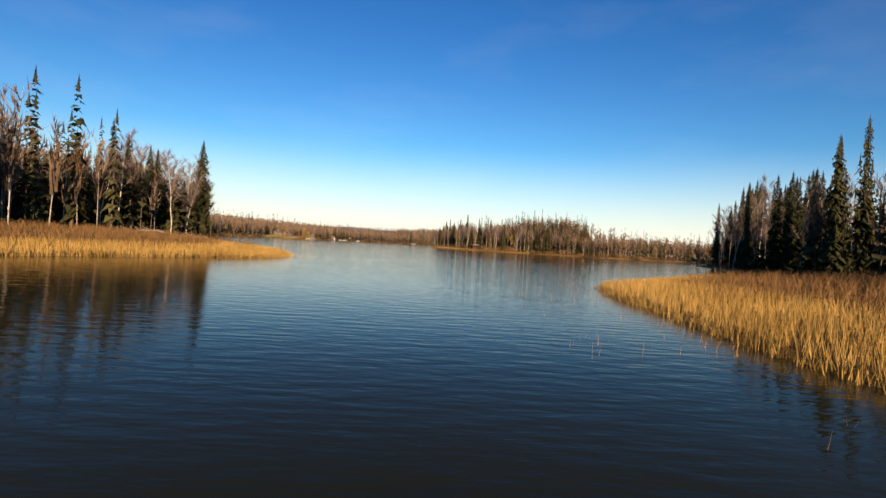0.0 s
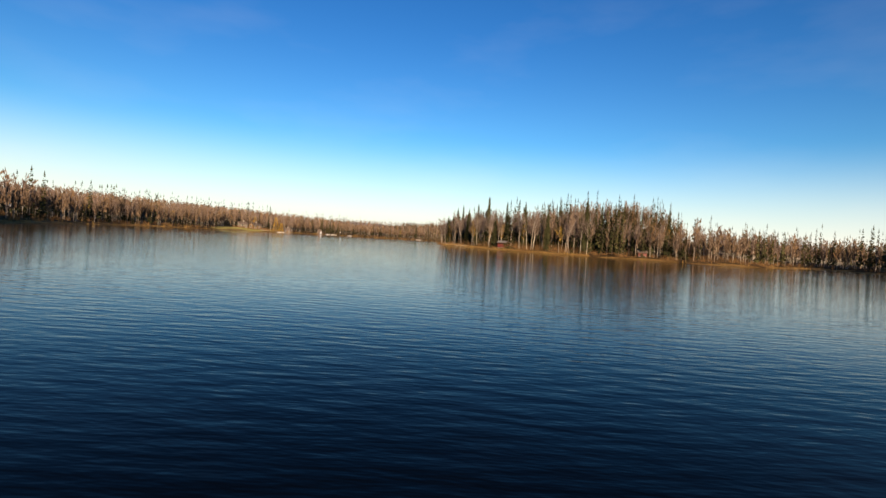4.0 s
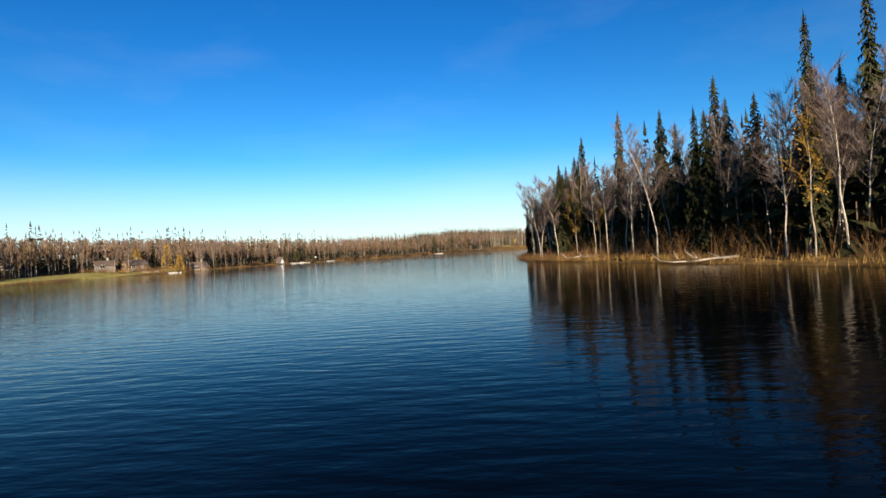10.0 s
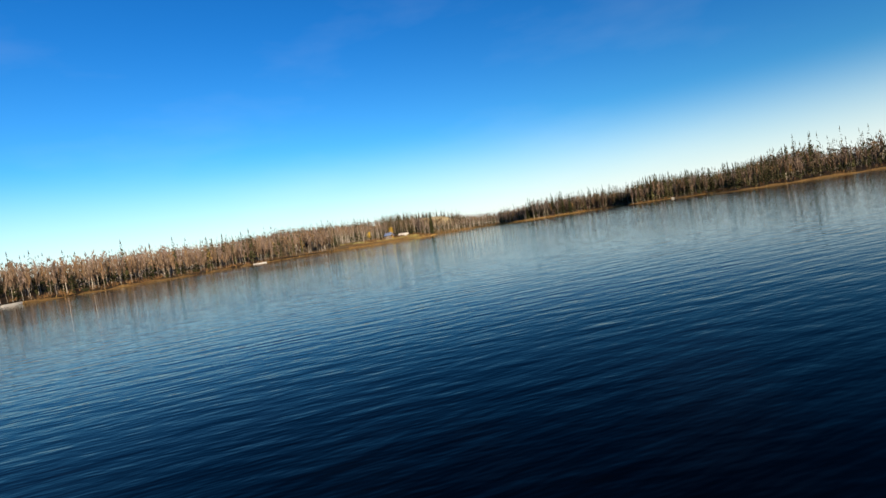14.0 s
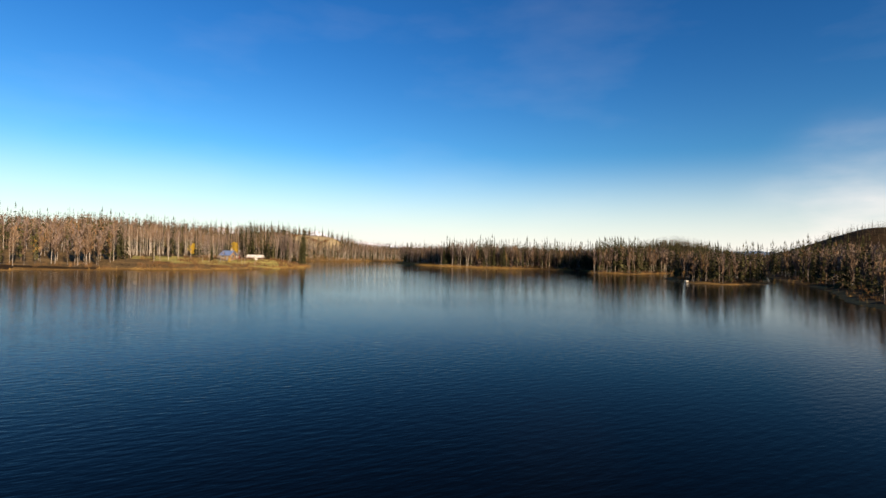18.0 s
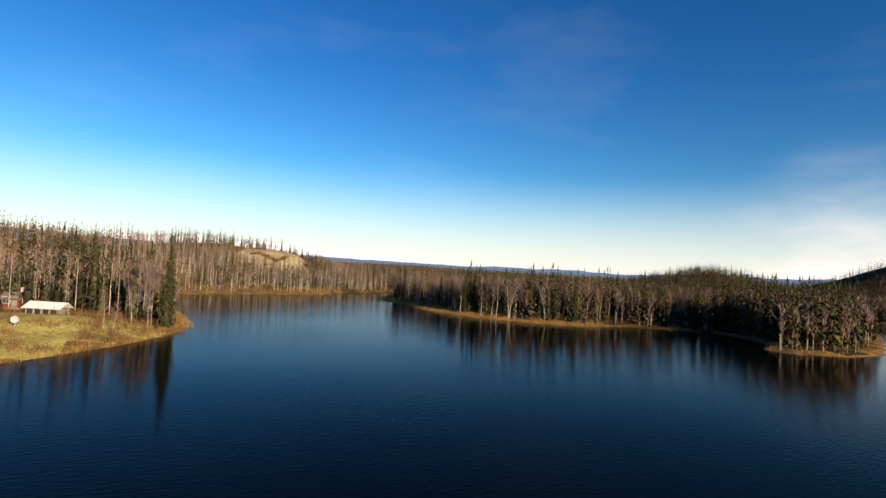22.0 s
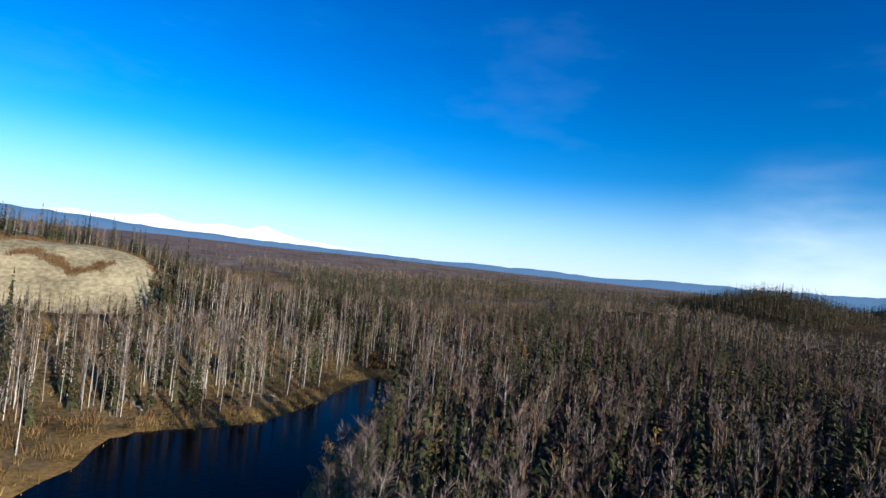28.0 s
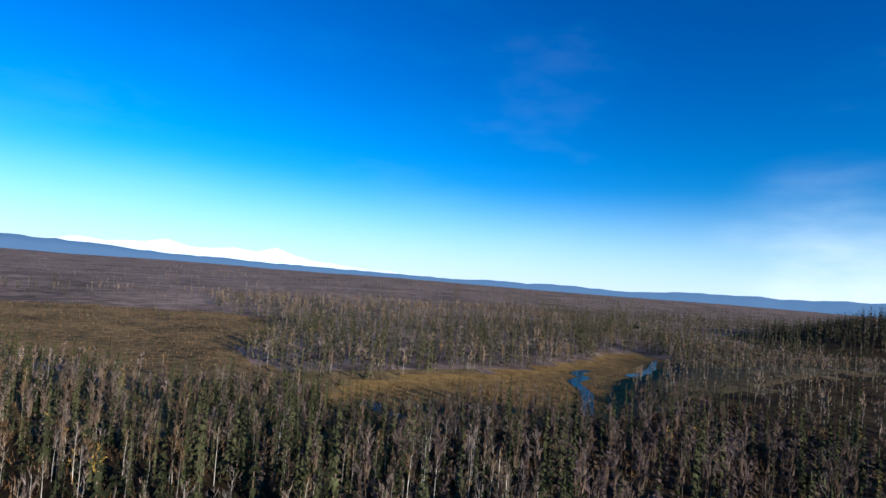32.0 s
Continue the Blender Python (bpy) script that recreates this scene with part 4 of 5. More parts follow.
def prism(corners, y0, y1):
    """Corners (x, z) drawn out from y0 to y1."""
    bm = bmesh.new()
    a = [bm.verts.new((x, y0, z)) for x, z in corners]
    b = [bm.verts.new((x, y1, z)) for x, z in corners]
    n = len(corners)
    bm.faces.new(a)
    bm.faces.new(b[::-1])
    for k in range(n):
        bm.faces.new((a[k], b[k], b[(k + 1) % n], a[(k + 1) % n]))
    return bm


def slab(p, q, r, s, thick):
    """A flat plate on four corners, with thickness downwards."""
    bm = bmesh.new()
    top = [bm.verts.new(c) for c in (p, q, r, s)]
    low = [bm.verts.new((c[0], c[1], c[2] - thick)) for c in (p, q, r, s)]
    bm.faces.new(top)
    bm.faces.new(low[::-1])
    for k in range(4):
        bm.faces.new((top[k], low[k], low[(k + 1) % 4], top[(k + 1) % 4]))
    return bm


def pole(p, q, r0, r1=None, sides=8, bm=None):
    bm = bm or bmesh.new()
    p, q = Vector(p), Vector(q)
    made = bmesh.ops.create_cone(bm, cap_ends=True, segments=sides, radius1=r0, radius2=r1 or r0, depth=(q - p).length)["verts"]
    m = Matrix.Translation((p + q) / 2) @ (q - p).to_track_quat('Z', 'Y').to_matrix().to_4x4()
    bmesh.ops.transform(bm, matrix=m, verts=made)
    return bm


def stand(name, x, y, turn, label, category, group="", sink=0.05, z=None):
    root = new(name)
    if z is None:
        z = float(height(np.array([x]), np.array([y]))[0]) - sink
    root.matrix_world = pose(x, y, z, 0, 0, turn)
    return tagged(root, label, category, group)


RED = material("red_paint", (0.075, 0.010, 0.010), 0.6, spread=0.25, scale=1.5, second=(0.12, 0.018, 0.016), bump=0.15, spec=0.35)
PALE_WOOD = material("bleached_wood", (0.30, 0.23, 0.15), 0.85, spread=0.25, scale=2, second=(0.44, 0.35, 0.24), bump=0.3)
TRIM = material("weathered_red_trim", (0.13, 0.04, 0.032), 0.7, spread=0.3, scale=2, spec=0.35)
WHITE = material("white_paint", (0.535, 0.527, 0.506), 0.55, spread=0.08, scale=2, spec=0.35)
METAL = material("grey_metal_roof", (0.23, 0.237, 0.243), 0.45, 0.5, spread=0.15, scale=1.2, bump=0.1, spec=0.35)
BLUE_ROOF = material("blue_metal_roof", (0.085, 0.145, 0.289), 0.4, 0.2, spread=0.25, scale=1.0, second=(0.136, 0.212, 0.374), spec=0.35)
LOG = material("weathered_logs", (0.115, 0.068, 0.036), 0.8, spread=0.3, scale=2, second=(0.180, 0.120, 0.068), bump=0.4, bump_scale=9)
GREY_WOOD = material("grey_boards", (0.168, 0.153, 0.135), 0.85, spread=0.25, scale=2, bump=0.3, bump_scale=14)
DARK_ROOF = material("brown_roofing", (0.108, 0.0855, 0.072), 0.85, spread=0.3, scale=1.5, bump=0.3)
STONE = material("pale_stone", (0.252, 0.234, 0.21), 0.9, spread=0.25, scale=2, bump=0.4, bump_scale=6)
BLUE_PAINT = material("pale_blue_paint", (0.255, 0.306, 0.391), 0.6, spread=0.15, scale=1.5, spec=0.35)
PLASTIC = material("white_plastic", (0.52, 0.52, 0.506), 0.4, spread=0.06, scale=2, spec=0.35)
BLACK = material("rubber_and_shade", (0.02, 0.02, 0.022), 0.6, spread=0.2)
GLASS = bpy.data.materials.new("window_glass")
GLASS.use_nodes = True
GLASS.node_tree.nodes["Principled BSDF"].inputs["Base Color"].default_value = (0.03, 0.035, 0.04, 1)
GLASS.node_tree.nodes["Principled BSDF"].inputs["Roughness"].default_value = 0.05


def window(parent, x, y, z, w, h, face, frame_mat=WHITE):
    """A window on a wall whose outside looks along -y (face 'y') or +-x."""
    t = 0.05
    if face == 'y':
        bm = box(x - w / 2 - t, x + w / 2 + t, y - 0.05, y + 0.03, z - t, z + h + t)
        fr = part("window", bm, frame_mat, parent)
        part("pane", box(x - w / 2, x - 0.02, y - 0.06, y - 0.046, z, z + h, 0), GLASS, fr, "dark glass pane")
        part("pane", box(x + 0.02, x + w / 2, y - 0.06, y - 0.046, z, z + h, 0), GLASS, fr, "dark glass pane")
    else:
        s = face
        bm = box(min(x, x + s * 0.05), max(x, x + s * 0.05), y - w / 2 - t, y + w / 2 + t, z - t, z + h + t)
        fr = part("window", bm, frame_mat, parent)
        xx = x + s * 0.055
        part("pane", box(min(xx, xx + s * .01), max(xx, xx + s * .01), y - w / 2, y + w / 2, z, z + h, 0), GLASS, fr, "dark glass pane")
    return fr


def roof_sheet(parent, x0, x1, ya, za, yb, zb, mat, ribs=0.6, thick=0.06):
    """One slope of a sheet roof from its eave (ya, za) to its ridge (yb, zb), with standing ribs."""
    rf = part("roof", slab((x0, ya, za), (x1, ya, za), (x1, yb, zb), (x0, yb, zb), thick), mat, parent)
    x = x0 + 0.15
    while x < x1 - 0.05:
        part("rib", slab((x, ya, za + 0.035), (x + 0.05, ya, za + 0.035), (x + 0.05, yb, zb + 0.035), (x, yb, zb + 0.035), 0.034), mat, rf)
        x += ribs
    return rf


def boathouse(x, y, turn, w, dp, wall_mat, roof_mat, label, hgt=1.7, lift=0.1, name="boathouse"):
    """Small shore cabin: boarded body, open rail front under a low metal roof."""
    b = stand(name, x, y, turn, label, "cabin", sink=-lift)
    part("floor", box(-w / 2, w / 2, -dp / 2, dp / 2, 0.0, 0.25), GREY_WOOD, b)
    for sx in (-1, 1):
        for sy in (-1, 1):
            part("pile", pole((sx * (w / 2 - 0.2), sy * (dp / 2 - 0.2), -lift - 0.5), (sx * (w / 2 - 0.2), sy * (dp / 2 - 0.2), 0.0), 0.1), GREY_WOOD, b)
    part("back_wall", box(-w / 2, w / 2, dp / 2 - 0.1, dp / 2, 0.25, hgt + 0.5), wall_mat, b)
    for s in (-1, 1):
        part("side_wall", box(min(s * w / 2, s * (w / 2 - 0.08)), max(s * w / 2, s * (w / 2 - 0.08)), -dp / 2 + 0.1, dp / 2 - 0.1, 0.25, hgt + 0.2), wall_mat, b)
    k = -w / 2 + 0.1
    while k < w / 2 - 0.15:
        part("board", box(k, k + 0.26, -dp / 2 + 0.02, -dp / 2 + 0.09, 0.26, 0.26 + 0.55 * hgt, 0.008), wall_mat, b)
        k += 0.275
    part("rail", box(-w / 2, w / 2, -dp / 2 - 0.02, -dp / 2 + 0.11, 0.27 + 0.55 * hgt, 0.37 + 0.55 * hgt), TRIM, b, "weathered rail")
    for s in (-1, -0.33, 0.33, 1):
        xx = s * (w / 2 - 0.06)
        part("post", box(xx - 0.06, xx + 0.06, -dp / 2 - 0.06, -dp / 2 + 0.02, 0.0, hgt + 0.15), wall_mat, b)
    # solid black block in place of the interior's shade
    part("interior_shade", box(-w / 2 + 0.1, w / 2 - 0.1, -0.1, dp / 2 - 0.12, 0.26, hgt, 0), BLACK, b, "black block painted as the shaded interior")
    e, rz = 0.35, hgt + 0.75
    roof_sheet(b, -w / 2 - e, w / 2 + e, -dp / 2 - e, hgt + 0.12, 0.25, rz, roof_mat)
    roof_sheet(b, -w / 2 - e, w / 2 + e, dp / 2 + e, hgt + 0.25, 0.25, rz, roof_mat)
    return b


boathouse(16.6, 258.6, -32, 2.6, 2.4, RED, METAL, "small red boarded boathouse with a grey metal roof", lift=0.12)
boathouse(56.0, 242.0, -12, 2.2, 1.9, TRIM, DARK_ROOF, "small dark red-brown shed between birch trunks on the shore", hgt=1.15, name="red_shed")


def house(x, y, turn, w, dp, hgt, wall_mat, roof_mat, label, storeys=1, deck=True, rise=1.6):
    """A log house with gable roof, windows, door, deck and chimney."""
    b = stand("house", x, y, turn, label, "house", sink=0.3)
    base = 0.5
    part("foundation", box(-w / 2 + 0.1, w / 2 - 0.1, -dp / 2 + 0.1, dp / 2 - 0.1, 0, base), STONE, b)
    if wall_mat is LOG:
        n = int(hgt / 0.26)
        for k in range(n):
            z = base + 0.13 + k * 0.26
            for yy in (-dp / 2, dp / 2):
                part("log", pole((-w / 2 - 0.15, yy, z), (w / 2 + 0.15, yy, z), 0.14, sides=7), LOG, b)
            for xx in (-w / 2, w / 2):
                part("log", pole((xx, -dp / 2 - 0.15, z + 0.05), (xx, dp / 2 + 0.15, z + 0.05), 0.14, sides=7), LOG, b)
    part("wall", box(-w / 2 + 0.03, w / 2 - 0.03, -dp / 2 + 0.03, dp / 2 - 0.03, base, base + hgt, 0), wall_mat, b)
    g = prism([(-dp / 2, base + hgt), (dp / 2, base + hgt), (0, base + hgt + rise)], -w / 2 + 0.02, w / 2 - 0.02)
    bmesh.ops.rotate(g, verts=g.verts, matrix=Matrix.Rotation(radians(90), 3, 'Z'))
    part("gable", g, wall_mat, b)
    e = 0.6
    drop = rise * e / (dp / 2)
    roof_sheet(b, -w / 2 - e, w / 2 + e, -dp / 2 - e, base + hgt - drop + 0.12, 0, base + hgt + rise + 0.12, roof_mat)
    roof_sheet(b, -w / 2 - e, w / 2 + e, dp / 2 + e, base + hgt - drop + 0.12, 0, base + hgt + rise + 0.12, roof_mat)
    for k in range(max(2, int(w / 2.4))):
        xx = -w / 2 + (k + 0.5) * w / max(2, int(w / 2.4))
        if k == 1:
            d = part("door", box(xx - 0.45, xx + 0.45, -dp / 2 - 0.2, -dp / 2 - 0.12, base, base + 2.0), GREY_WOOD, b)
            part("handle", box(xx + 0.3, xx + 0.36, -dp / 2 - 0.26, -dp / 2 - 0.205, base + 0.95, base + 1.05, 0), METAL, d)
        else:
            window(b, xx, -dp / 2 - 0.15, base + 0.8, 1.2, 1.1, 'y')
    for s in (-1, 1):
        window(b, s * (w / 2 + 0.14), 0, base + 0.9, 1.0, 1.0, s)
    ch = part("chimney", box(w * 0.2, w * 0.2 + 0.5, 0.3, 0.8, base + hgt + 0.4, base + hgt + rise + 0.9), STONE, b)
    part("cap", box(w * 0.2 - 0.06, w * 0.2 + 0.56, 0.24, 0.86, base + hgt + rise + 0.9, base + hgt + rise + 0.98), METAL, ch)
    if deck:
        k = -w / 2
        while k < w / 2:
            part("deck_board", box(k, k + 0.28, -dp / 2 - 2.0, -dp / 2 - 0.15, base - 0.12, base - 0.06, 0.005), GREY_WOOD, b)
            k += 0.3
        for s in (-1, -0.33, 0.33, 1):
            part("deck_post", box(s * (w / 2 - 0.1) - 0.06, s * (w / 2 - 0.1) + 0.06, -dp / 2 - 2.0, -dp / 2 - 1.88, -0.2, base + 0.85), GREY_WOOD, b)
        part("deck_rail", box(-w / 2, w / 2, -dp / 2 - 2.02, -dp / 2 - 1.9, base + 0.85, base + 0.93), GREY_WOOD, b)
    return b


# the house on the point, its white shed and dish
house(36.0, 661.0, -38, 3.5, 3.3, 2.1, LOG, BLUE_ROOF, "log house with blue metal roof and front deck", rise=1.25)


house(40.5, 677.5, -20, 2.6, 2.2, 1.8, RED, DARK_ROOF, "tiny red-brown outbuilding with a dark roof behind the house", deck=False, rise=0.8)


def long_shed(x, y, turn, w, dp):
    b = stand("shed", x, y, turn, "long low shed with white metal roof on the lawn", "shed", sink=0.1)
    part("wall", box(-w / 2, w / 2, -dp / 2, dp / 2, 0, 1.15), GREY_WOOD, b)
    k = -w / 2 + 0.3
    while k < w / 2 - 0.7:
        # black plates on the closed wall paint the shade of open bays
        part("bay", box(k, k + 0.9, -dp / 2 - 0.03, -dp / 2 + 0.02, 0.15, 0.98, 0), BLACK, b, "black panel painted as a shaded opening")
        k += 1.3
    roof_sheet(b, -w / 2 - 0.4, w / 2 + 0.4, -dp / 2 - 0.4, 1.17, 0.2, 2.15, WHITE)
    roof_sheet(b, -w / 2 - 0.4, w / 2 + 0.4, dp / 2 + 0.4, 1.17, 0.2, 2.15, WHITE)


long_shed(46.6, 668.6, -27, 5.6, 2.4)


def dish(x, y, turn):
    b = stand("satellite_dish", x, y, turn, "round white dish on a short pole beside the shed", "dish")
    part("pole", pole((0, 0, 0), (0, 0, 0.9), 0.05), METAL, b)
    bm = bmesh.new()
    rings = [[bm.verts.new((0.55 * (k / 5) * math.cos(a0), -0.22 * (1 - (k / 5) ** 2) * -1 - 0.25, 1.25 + 0.55 * (k / 5) * math.sin(a0))) for a0 in [6.2832 * j / 18 for j in range(18)]] for k in range(1, 6)]
    mid = bm.verts.new((0, -0.03, 1.25))
    for j in range(18):
        bm.faces.new((mid, rings[0][j], rings[0][(j + 1) % 18]))
        for k in range(4):
            bm.faces.new((rings[k][j], rings[k + 1][j], rings[k + 1][(j + 1) % 18], rings[k][(j + 1) % 18]))
    bmesh.ops.solidify(bm, geom=bm.faces[:], thickness=0.02)
    d = part("bowl", bm, PLASTIC, b)
    part("arm", pole((0, -0.1, 0.75), (0, -0.75, 1.2), 0.02), METAL, d)


dish(45.2, 654.5, -10)

# golden trees by the house and the western lodge
for k, (gx, gy, gs, lean) in enumerate(((23.6, 656.5, 0.52, 0), (38.5, 666.0, 0.6, 1), (35.0, 640.4, 0.22, 1))):
    plant("yellow_tree", k, gx, gy, gs, k * 1.3, slim=1.6)
for k, (bx, by, bs) in enumerate(((39.6, 638.0, 0.52), (38.8, 639.3, 0.48), (32.7, 649.6, 0.62), (33.6, 647.9, 0.58), (29.2, 653.4, 0.66), (27.0, 651.0, 0.62), (55.5, 657.5, 0.5), (59.0, 662.5, 0.55), (57.0, 655.0, 0.42), (61.5, 660.5, 0.5), (49.0, 672.5, 0.5), (19.5, 652.0, 0.8), (16.5, 650.0, 0.8))):
    plant("birch_tree", k, bx, by, bs, k * 0.9)
plant("spruce_tree", 1, 30.2, 655.4, 0.44, 0.3, slim=1.25)
KINDS["dead_tree"] = (tree_kind("dead_tree", [birch(351, 9.0, 12, 3, width=0.06, lean=0.12)], (PALE_WOOD, PALE_WOOD)), "", "dead tree", "")
plant("dead_tree", 0, 42.9, 637.8, 0.62, 0.8, slim=1.5, label="short white dead tree standing at the edge of the lawn")


# western shore: lodge, second house, larches, boats
house(-121.5, 402.5, 62, 5.6, 4.4, 2.0, LOG, DARK_ROOF, "low brown lodge with weathered roof above the lawn", rise=1.3)
house(-127.0, 396.5, 55, 5.0, 4.0, 1.9, GREY_WOOD, DARK_ROOF, "grey boarded annex beside the lodge", rise=1.2, deck=False)
house(-105.0, 411.5, 40, 4.2, 3.6, 1.8, LOG, DARK_ROOF, "small brown cabin among birches by the lake", rise=1.4)
house(-152.0, 388.0, 70, 6.0, 5.0, 2.3, GREY_WOOD, METAL, "grey house with metal roof behind the trees", rise=1.5, deck=False)


def larch(x, y, tall, seed, label):
    r = random.Random(seed)
    b = stand("larch_tree", x, y, 0, label, "larch tree", "golden larches by the lodge")
    t = bmesh.new()
    pole((0, 0, -0.2), (0, 0, tall * 0.95), 0.12, 0.02, bm=t)
    part("trunk", t, SPRUCE_BARK, b)
    sp = Soup()
    for k in range(420):
        u = r.random()
        rad = tall * 0.22 * (1 - u) ** 0.75 + 0.1
        an = r.random() * 6.28
        rr = rad * math.sqrt(r.random())
        p = Vector((rr * math.cos(an), rr * math.sin(an), tall * (0.12 + 0.88 * u)))
        sp.sliver(p, p + Vector((math.cos(an) * 0.6, math.sin(an) * 0.6, r.gauss(0.1, 0.25))), 0.22, r)
    me = mesh_of("crown", sp, LEAF)
    o = new("crown", me)
    o.parent = b


larch(-106.0, 395.0, 9.0, 1, "golden larch standing on the lawn by the water")
larch(-103.5, 397.5, 6.5, 2, "golden larch standing on the lawn by the water")
larch(-123.5, 407.5, 7.0, 3, "orange larch beside the lodge")


def stone_steps(x, y, turn):
    b = stand("stone_steps", x, y, turn, "pale stone terrace steps down to the shore", "steps", sink=0.2)
    for k in range(5):
        part("step", box(-2.2 + 0.1 * k, 2.2 - 0.15 * k, -k * 0.7, -k * 0.7 + 0.9, -0.2 * k - 0.1, 0.55 - 0.2 * k, 0.05), STONE, b)


stone_steps(-113.5, 398.5, 60)
for k, (bx, by, bs) in enumerate(((-113.0, 405.5, 0.85), (-109.0, 404.5, 0.7), (-117.5, 394.0, 0.8), (-108.0, 417.0, 0.9), (-101.8, 407.0, 0.75), (-119.0, 389.5, 0.7), (-104.5, 421.0, 0.85))):
    plant("birch_tree", k, bx, by, bs, k * 1.1)


def a_frame(x, y, turn):
    b = stand("a_frame_hut", x, y, turn, "blue-grey A-frame hut at the water's edge", "hut", sink=0.1)
    part("front", prism([(-1.2, 0), (1.2, 0), (0, 2.9)], -1.5, -1.42), BLUE_PAINT, b)
    part("back", prism([(-1.2, 0), (1.2, 0), (0, 2.9)], 1.42, 1.5), BLUE_PAINT, b)
    for s in (-1, 1):
        part("roof", slab((s * 1.4, -1.7, -0.1), (s * 1.4, 1.7, -0.1), (0, 1.7, 3.15), (0, -1.7, 3.15), 0.1), DARK_ROOF, b)
    part("door", box(-0.4, 0.4, -1.56, -1.49, 0, 1.7), WHITE, b)
    window(b, 0, -1.49, 1.95, 0.5, 0.45, 'y')


def boat(x, y, turn, length, label, z=0.0):
    """An open skiff: hull, inner floor, gunwale, benches and outboard."""
    b = new("boat")
    b.matrix_world = pose(x, y, z, 0, 0, turn)
    tagged(b, label, "boat", "boats by the hut")
    bm = bmesh.new()
    rows = []
    n = 8
    for k in range(n + 1):
        t = k / n
        w = length * 0.17 * (1 - max(0, (t - 0.55) / 0.45) ** 2) + 0.02
        y0 = length * (t - 0.5)
        up = 0.5 + 0.25 * max(0, t - 0.6)
        rows.append([bm.verts.new(c) for c in ((-w, y0, up), (-w * 0.75, y0, -0.1 + 0.25 * t * t), (0, y0, -0.18 + 0.3 * t * t), (w * 0.75, y0, -0.1 + 0.25 * t * t), (w, y0, up))])
    for k in range(n):
        for j in range(4):
            bm.faces.new((rows[k][j], rows[k][j + 1], rows[k + 1][j + 1], rows[k + 1][j]))
    bm.faces.new(rows[0][::-1])
    bmesh.ops.solidify(bm, geom=bm.faces[:], thickness=0.04)
    part("hull", bm, PLASTIC, b)
    for yy in (-0.25, 0.1):
        part("bench", box(-length * 0.15, length * 0.15, length * yy - 0.15, length * yy + 0.15, 0.28, 0.33), GREY_WOOD, b)
    m = part("outboard_motor", box(-0.18, 0.18, -length / 2 - 0.35, -length / 2 - 0.05, 0.35, 0.9, 0.05), BLACK, b, "dark outboard motor")
    part("shaft", box(-0.06, 0.06, -length / 2 - 0.25, -length / 2 - 0.12, -0.4, 0.35), METAL, m)


def dock(x, y, turn, w, ln, label, mat=GREY_WOOD):
    b = new("dock")
    b.matrix_world = pose(x, y, 0, 0, 0, turn)
    tagged(b, label, "dock")
    k = -ln / 2
    while k < ln / 2:
        part("plank", box(-w / 2, w / 2, k, k + 0.26, 0.28, 0.34, 0.006), mat, b)
        k += 0.28
    for s in (-1, 1):
        part("float", pole((s * w * 0.38, -ln / 2, 0.1), (s * w * 0.38, ln / 2, 0.1), 0.18), PLASTIC, b, "white float tube")
        for e in (-1, 1):
            part("pile", pole((s * (w / 2 + 0.07), e * (ln / 2 - 0.3), -1.2), (s * (w / 2 + 0.07), e * (ln / 2 - 0.3), 0.75), 0.07), GREY_WOOD, b)


a_frame(-101.0, 476.5, 60)
boat(-94.5, 474.0, 35, 5.0, "white skiff moored by the hut")
boat(-91.5, 478.5, 20, 4.4, "white skiff moored by the hut")
boat(-80.0, 487.0, -30, 4.6, "white skiff drawn up to the bank")
dock(-92.5, 482.5, -50, 1.6, 7.0, "grey plank dock with white floats by the hut")
dock(-33.5, 585.5, -40, 2.2, 6.0, "pale floating raft moored off the grassy shore", WHITE)
dock(-101.5, 391.0, 60, 1.5, 4.5, "small plank dock below the lodge lawn")


def buoy_pole(x, y):
    b = stand("marker_pole", x, y, 0, "round white marker on a post at the bank", "marker")
    part("post", pole((0, 0, 0), (0, 0, 1.6), 0.05), GREY_WOOD, b)
    bm = bmesh.new()
    bmesh.ops.create_uvsphere(bm, u_segments=14, v_segments=8, radius=0.45, matrix=Matrix.Translation((0, 0, 1.95)))
    part("ball", bm, PLASTIC, b)


buoy_pole(-88.0, 489.0)


def pole_board(x, y):
    b = stand("pole_board", x, y, 200, "white board on a tall pole among the island's trees", "sign")
    part("pole", pole((0, 0, -0.2), (0, 0, 3.6), 0.06), GREY_WOOD, b)
    part("board", box(-0.35, 0.35, -0.09, -0.06, 3.4, 4.7, 0.01), WHITE, b, "white painted board")
    for z in (3.65, 4.45):
        part("batten", box(-0.3, 0.3, -0.06, -0.02, z, z + 0.07, 0), GREY_WOOD, b)


pole_board(172.0, 561.5)
boat(160.5, 561.0, 125, 3.4, "white skiff drawn up on the island's shore", z=0.1)


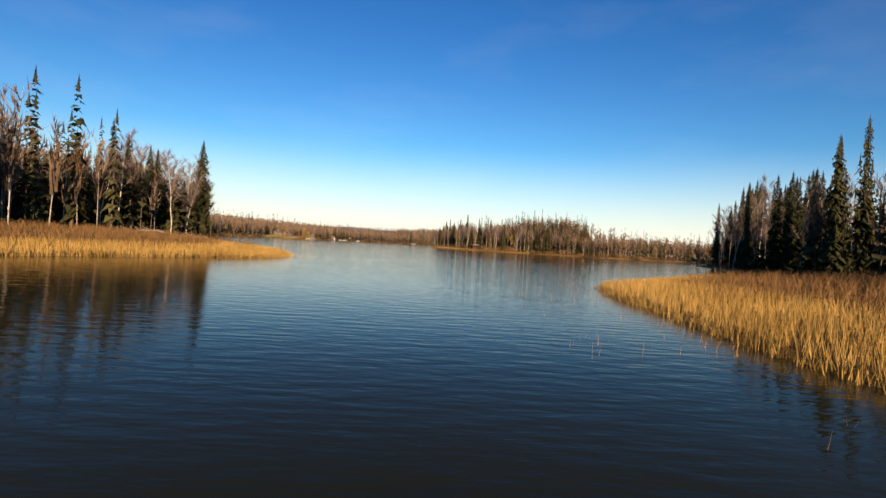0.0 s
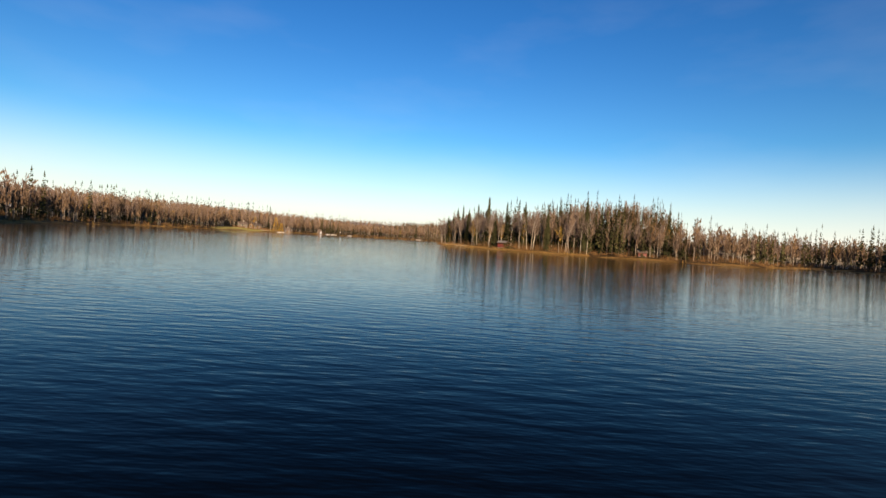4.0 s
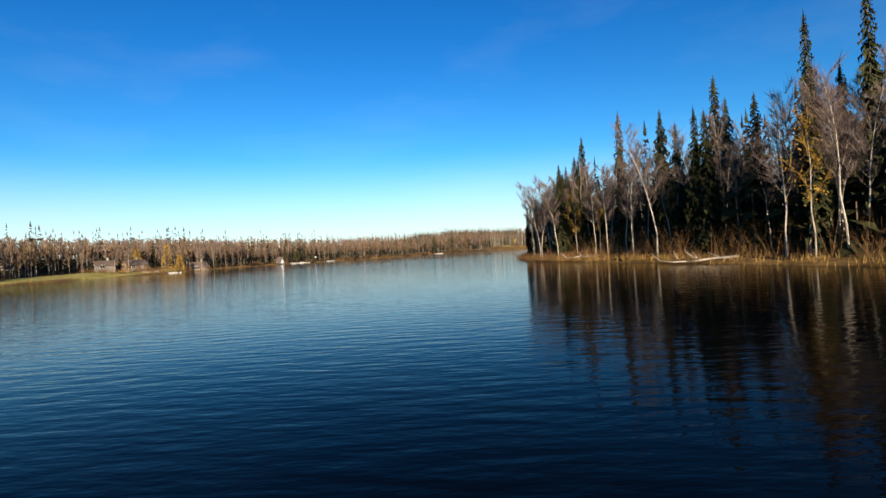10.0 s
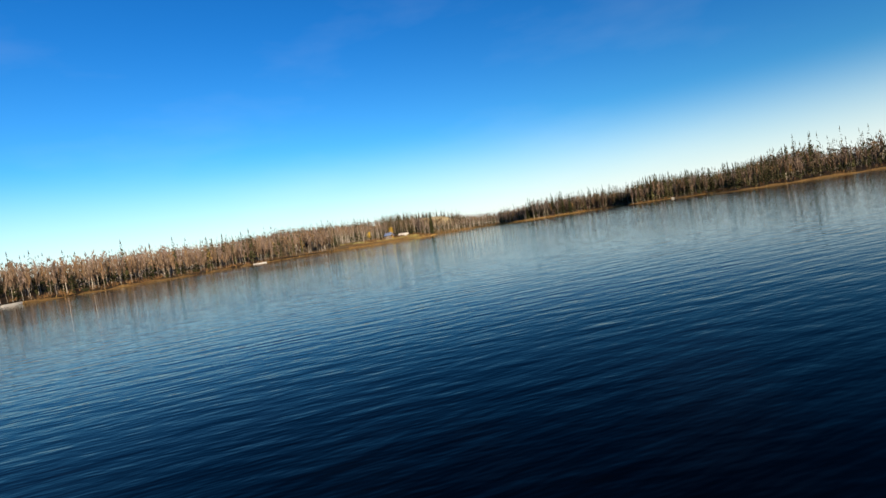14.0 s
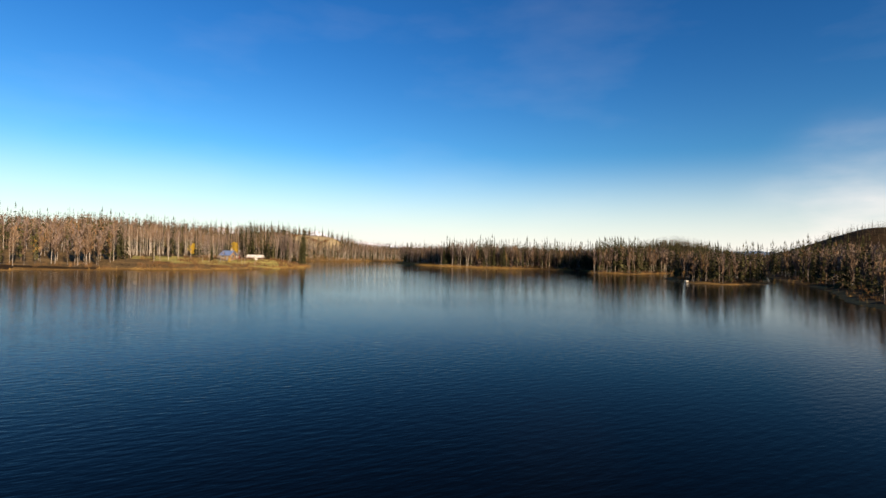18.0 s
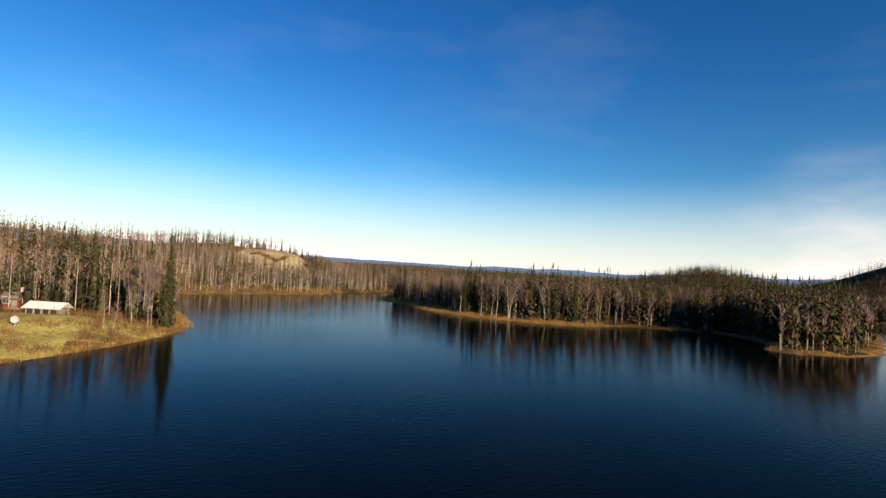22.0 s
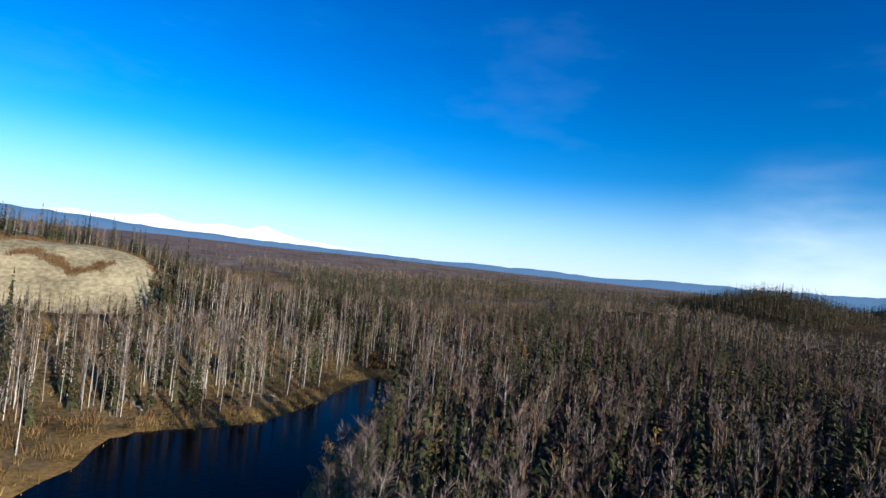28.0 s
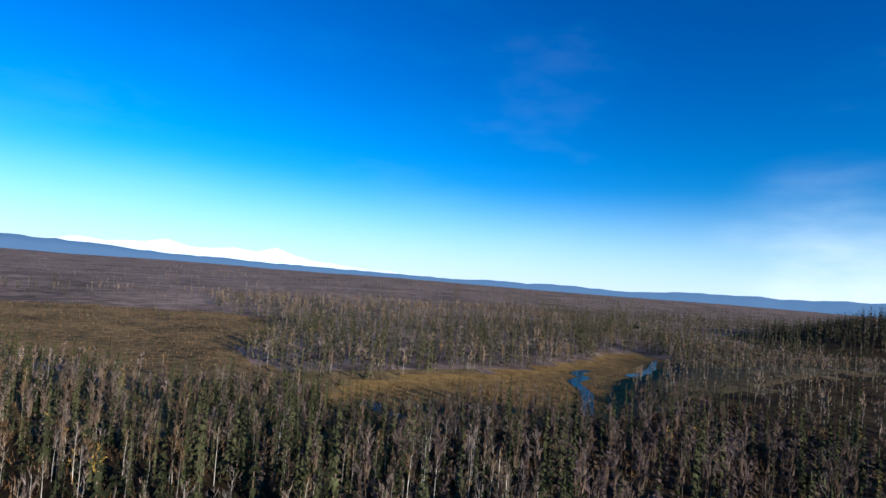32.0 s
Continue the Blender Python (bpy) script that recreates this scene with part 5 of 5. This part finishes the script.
# driftwood, logs and things on the southern banks
def fallen(x, y, turn, ln, thick, seed, label, lift=0.15, branchy=6, mat=GREY_WOOD, z=None):
    r = random.Random(seed)
    b = stand("fallen_log", x, y, turn, label, "log", "logs lying on the banks", sink=-lift, z=z)
    bm = bmesh.new()
    p = Vector((0, -ln / 2, 0))
    for k in range(6):
        q = p + Vector((r.gauss(0, 0.06) * ln * 0.3, ln / 6, r.gauss(0.0, 0.03) * ln * 0.4))
        pole(p, q, thick * (1 - k * 0.13), thick * (1 - (k + 1) * 0.13), 7, bm)
        p = q
    part("trunk", bm, mat, b)
    for k in range(branchy):
        s = Vector((0, ln * (r.random() - 0.35) * 0.8, 0))
        e = s + Vector((r.gauss(0, 0.5), r.gauss(0.5, 0.3), 0.3 + r.random() * 0.7)) * ln * 0.14
        part("branch", pole(s, e, thick * 0.3, 0.01, 5), mat, b)


fallen(-33.0, 57.0, 60, 7.5, 0.13, 1, "pale bare driftwood tree on the marsh edge", 0.55, 9)
fallen(-30.5, 63.0, 80, 4.0, 0.09, 2, "pale driftwood branch on the marsh edge", 0.5, 5)
fallen(49.5, 90.0, -28, 6.5, 0.17, 3, "pale bleached log lying along the waterline", 0.0, 1, PALE_WOOD, z=0.1)
fallen(55.0, 101.5, -30, 7.0, 0.18, 4, "pale bleached log lying along the waterline", 0.0, 2, PALE_WOOD, z=0.1)
fallen(60.0, 111.5, -25, 6.0, 0.2, 5, "pale bleached log lying along the waterline", 0.0, 1, PALE_WOOD, z=0.1)
fallen(65.0, 123.0, -32, 6.0, 0.2, 7, "pale bleached log lying along the waterline", 0.0, 1, PALE_WOOD, z=0.1)
fallen(40.0, 77.0, -28, 5.0, 0.13, 6, "grey log half in the water", 0.0, 1, z=0.06)
for k, (lx, ly, lt, ll) in enumerate(((3.0, 281.5, 75, 5.5), (-1.5, 300.0, 120, 5.0), (142.5, 728.0, 100, 6.0), (145.5, 698.0, 60, 5.0), (131.5, 797.5, 20, 7.0), (148.0, 800.0, 50, 6.0), (-2.0, 318.0, 40, 4.5))):
    fallen(lx, ly, lt, ll, 0.11, 10 + k, "bleached fallen birch leaning over the bank", 0.25, 7, BARK)


def bucket(x, y):
    b = stand("white_tub", x, y, 25, "white plastic tub on the lawn by the bank", "tub")
    bm = pole((0, 0, 0), (0, 0, 0.75), 0.42, 0.5, 18)
    part("body", bm, PLASTIC, b)
    part("rim", pole((0, 0, 0.751), (0, 0, 0.80), 0.54, 0.54, 18), PLASTIC, b)


bucket(44.5, 73.2)


def lawn_chair(x, y, turn):
    b = stand("lawn_chair", x, y, turn, "yellow garden chair on the bank", "chair", sink=0.02)
    for sx in (-0.25, 0.25):
        for sy in (-0.22, 0.22):
            part("leg", box(sx - 0.02, sx + 0.02, sy - 0.02, sy + 0.02, 0, 0.42), LEAF, b)
    part("seat", box(-0.28, 0.28, -0.26, 0.26, 0.42, 0.46), LEAF, b)
    part("backrest", box(-0.28, 0.28, 0.24, 0.28, 0.46, 0.95), LEAF, b)


lawn_chair(42.6, 72.2, 20)
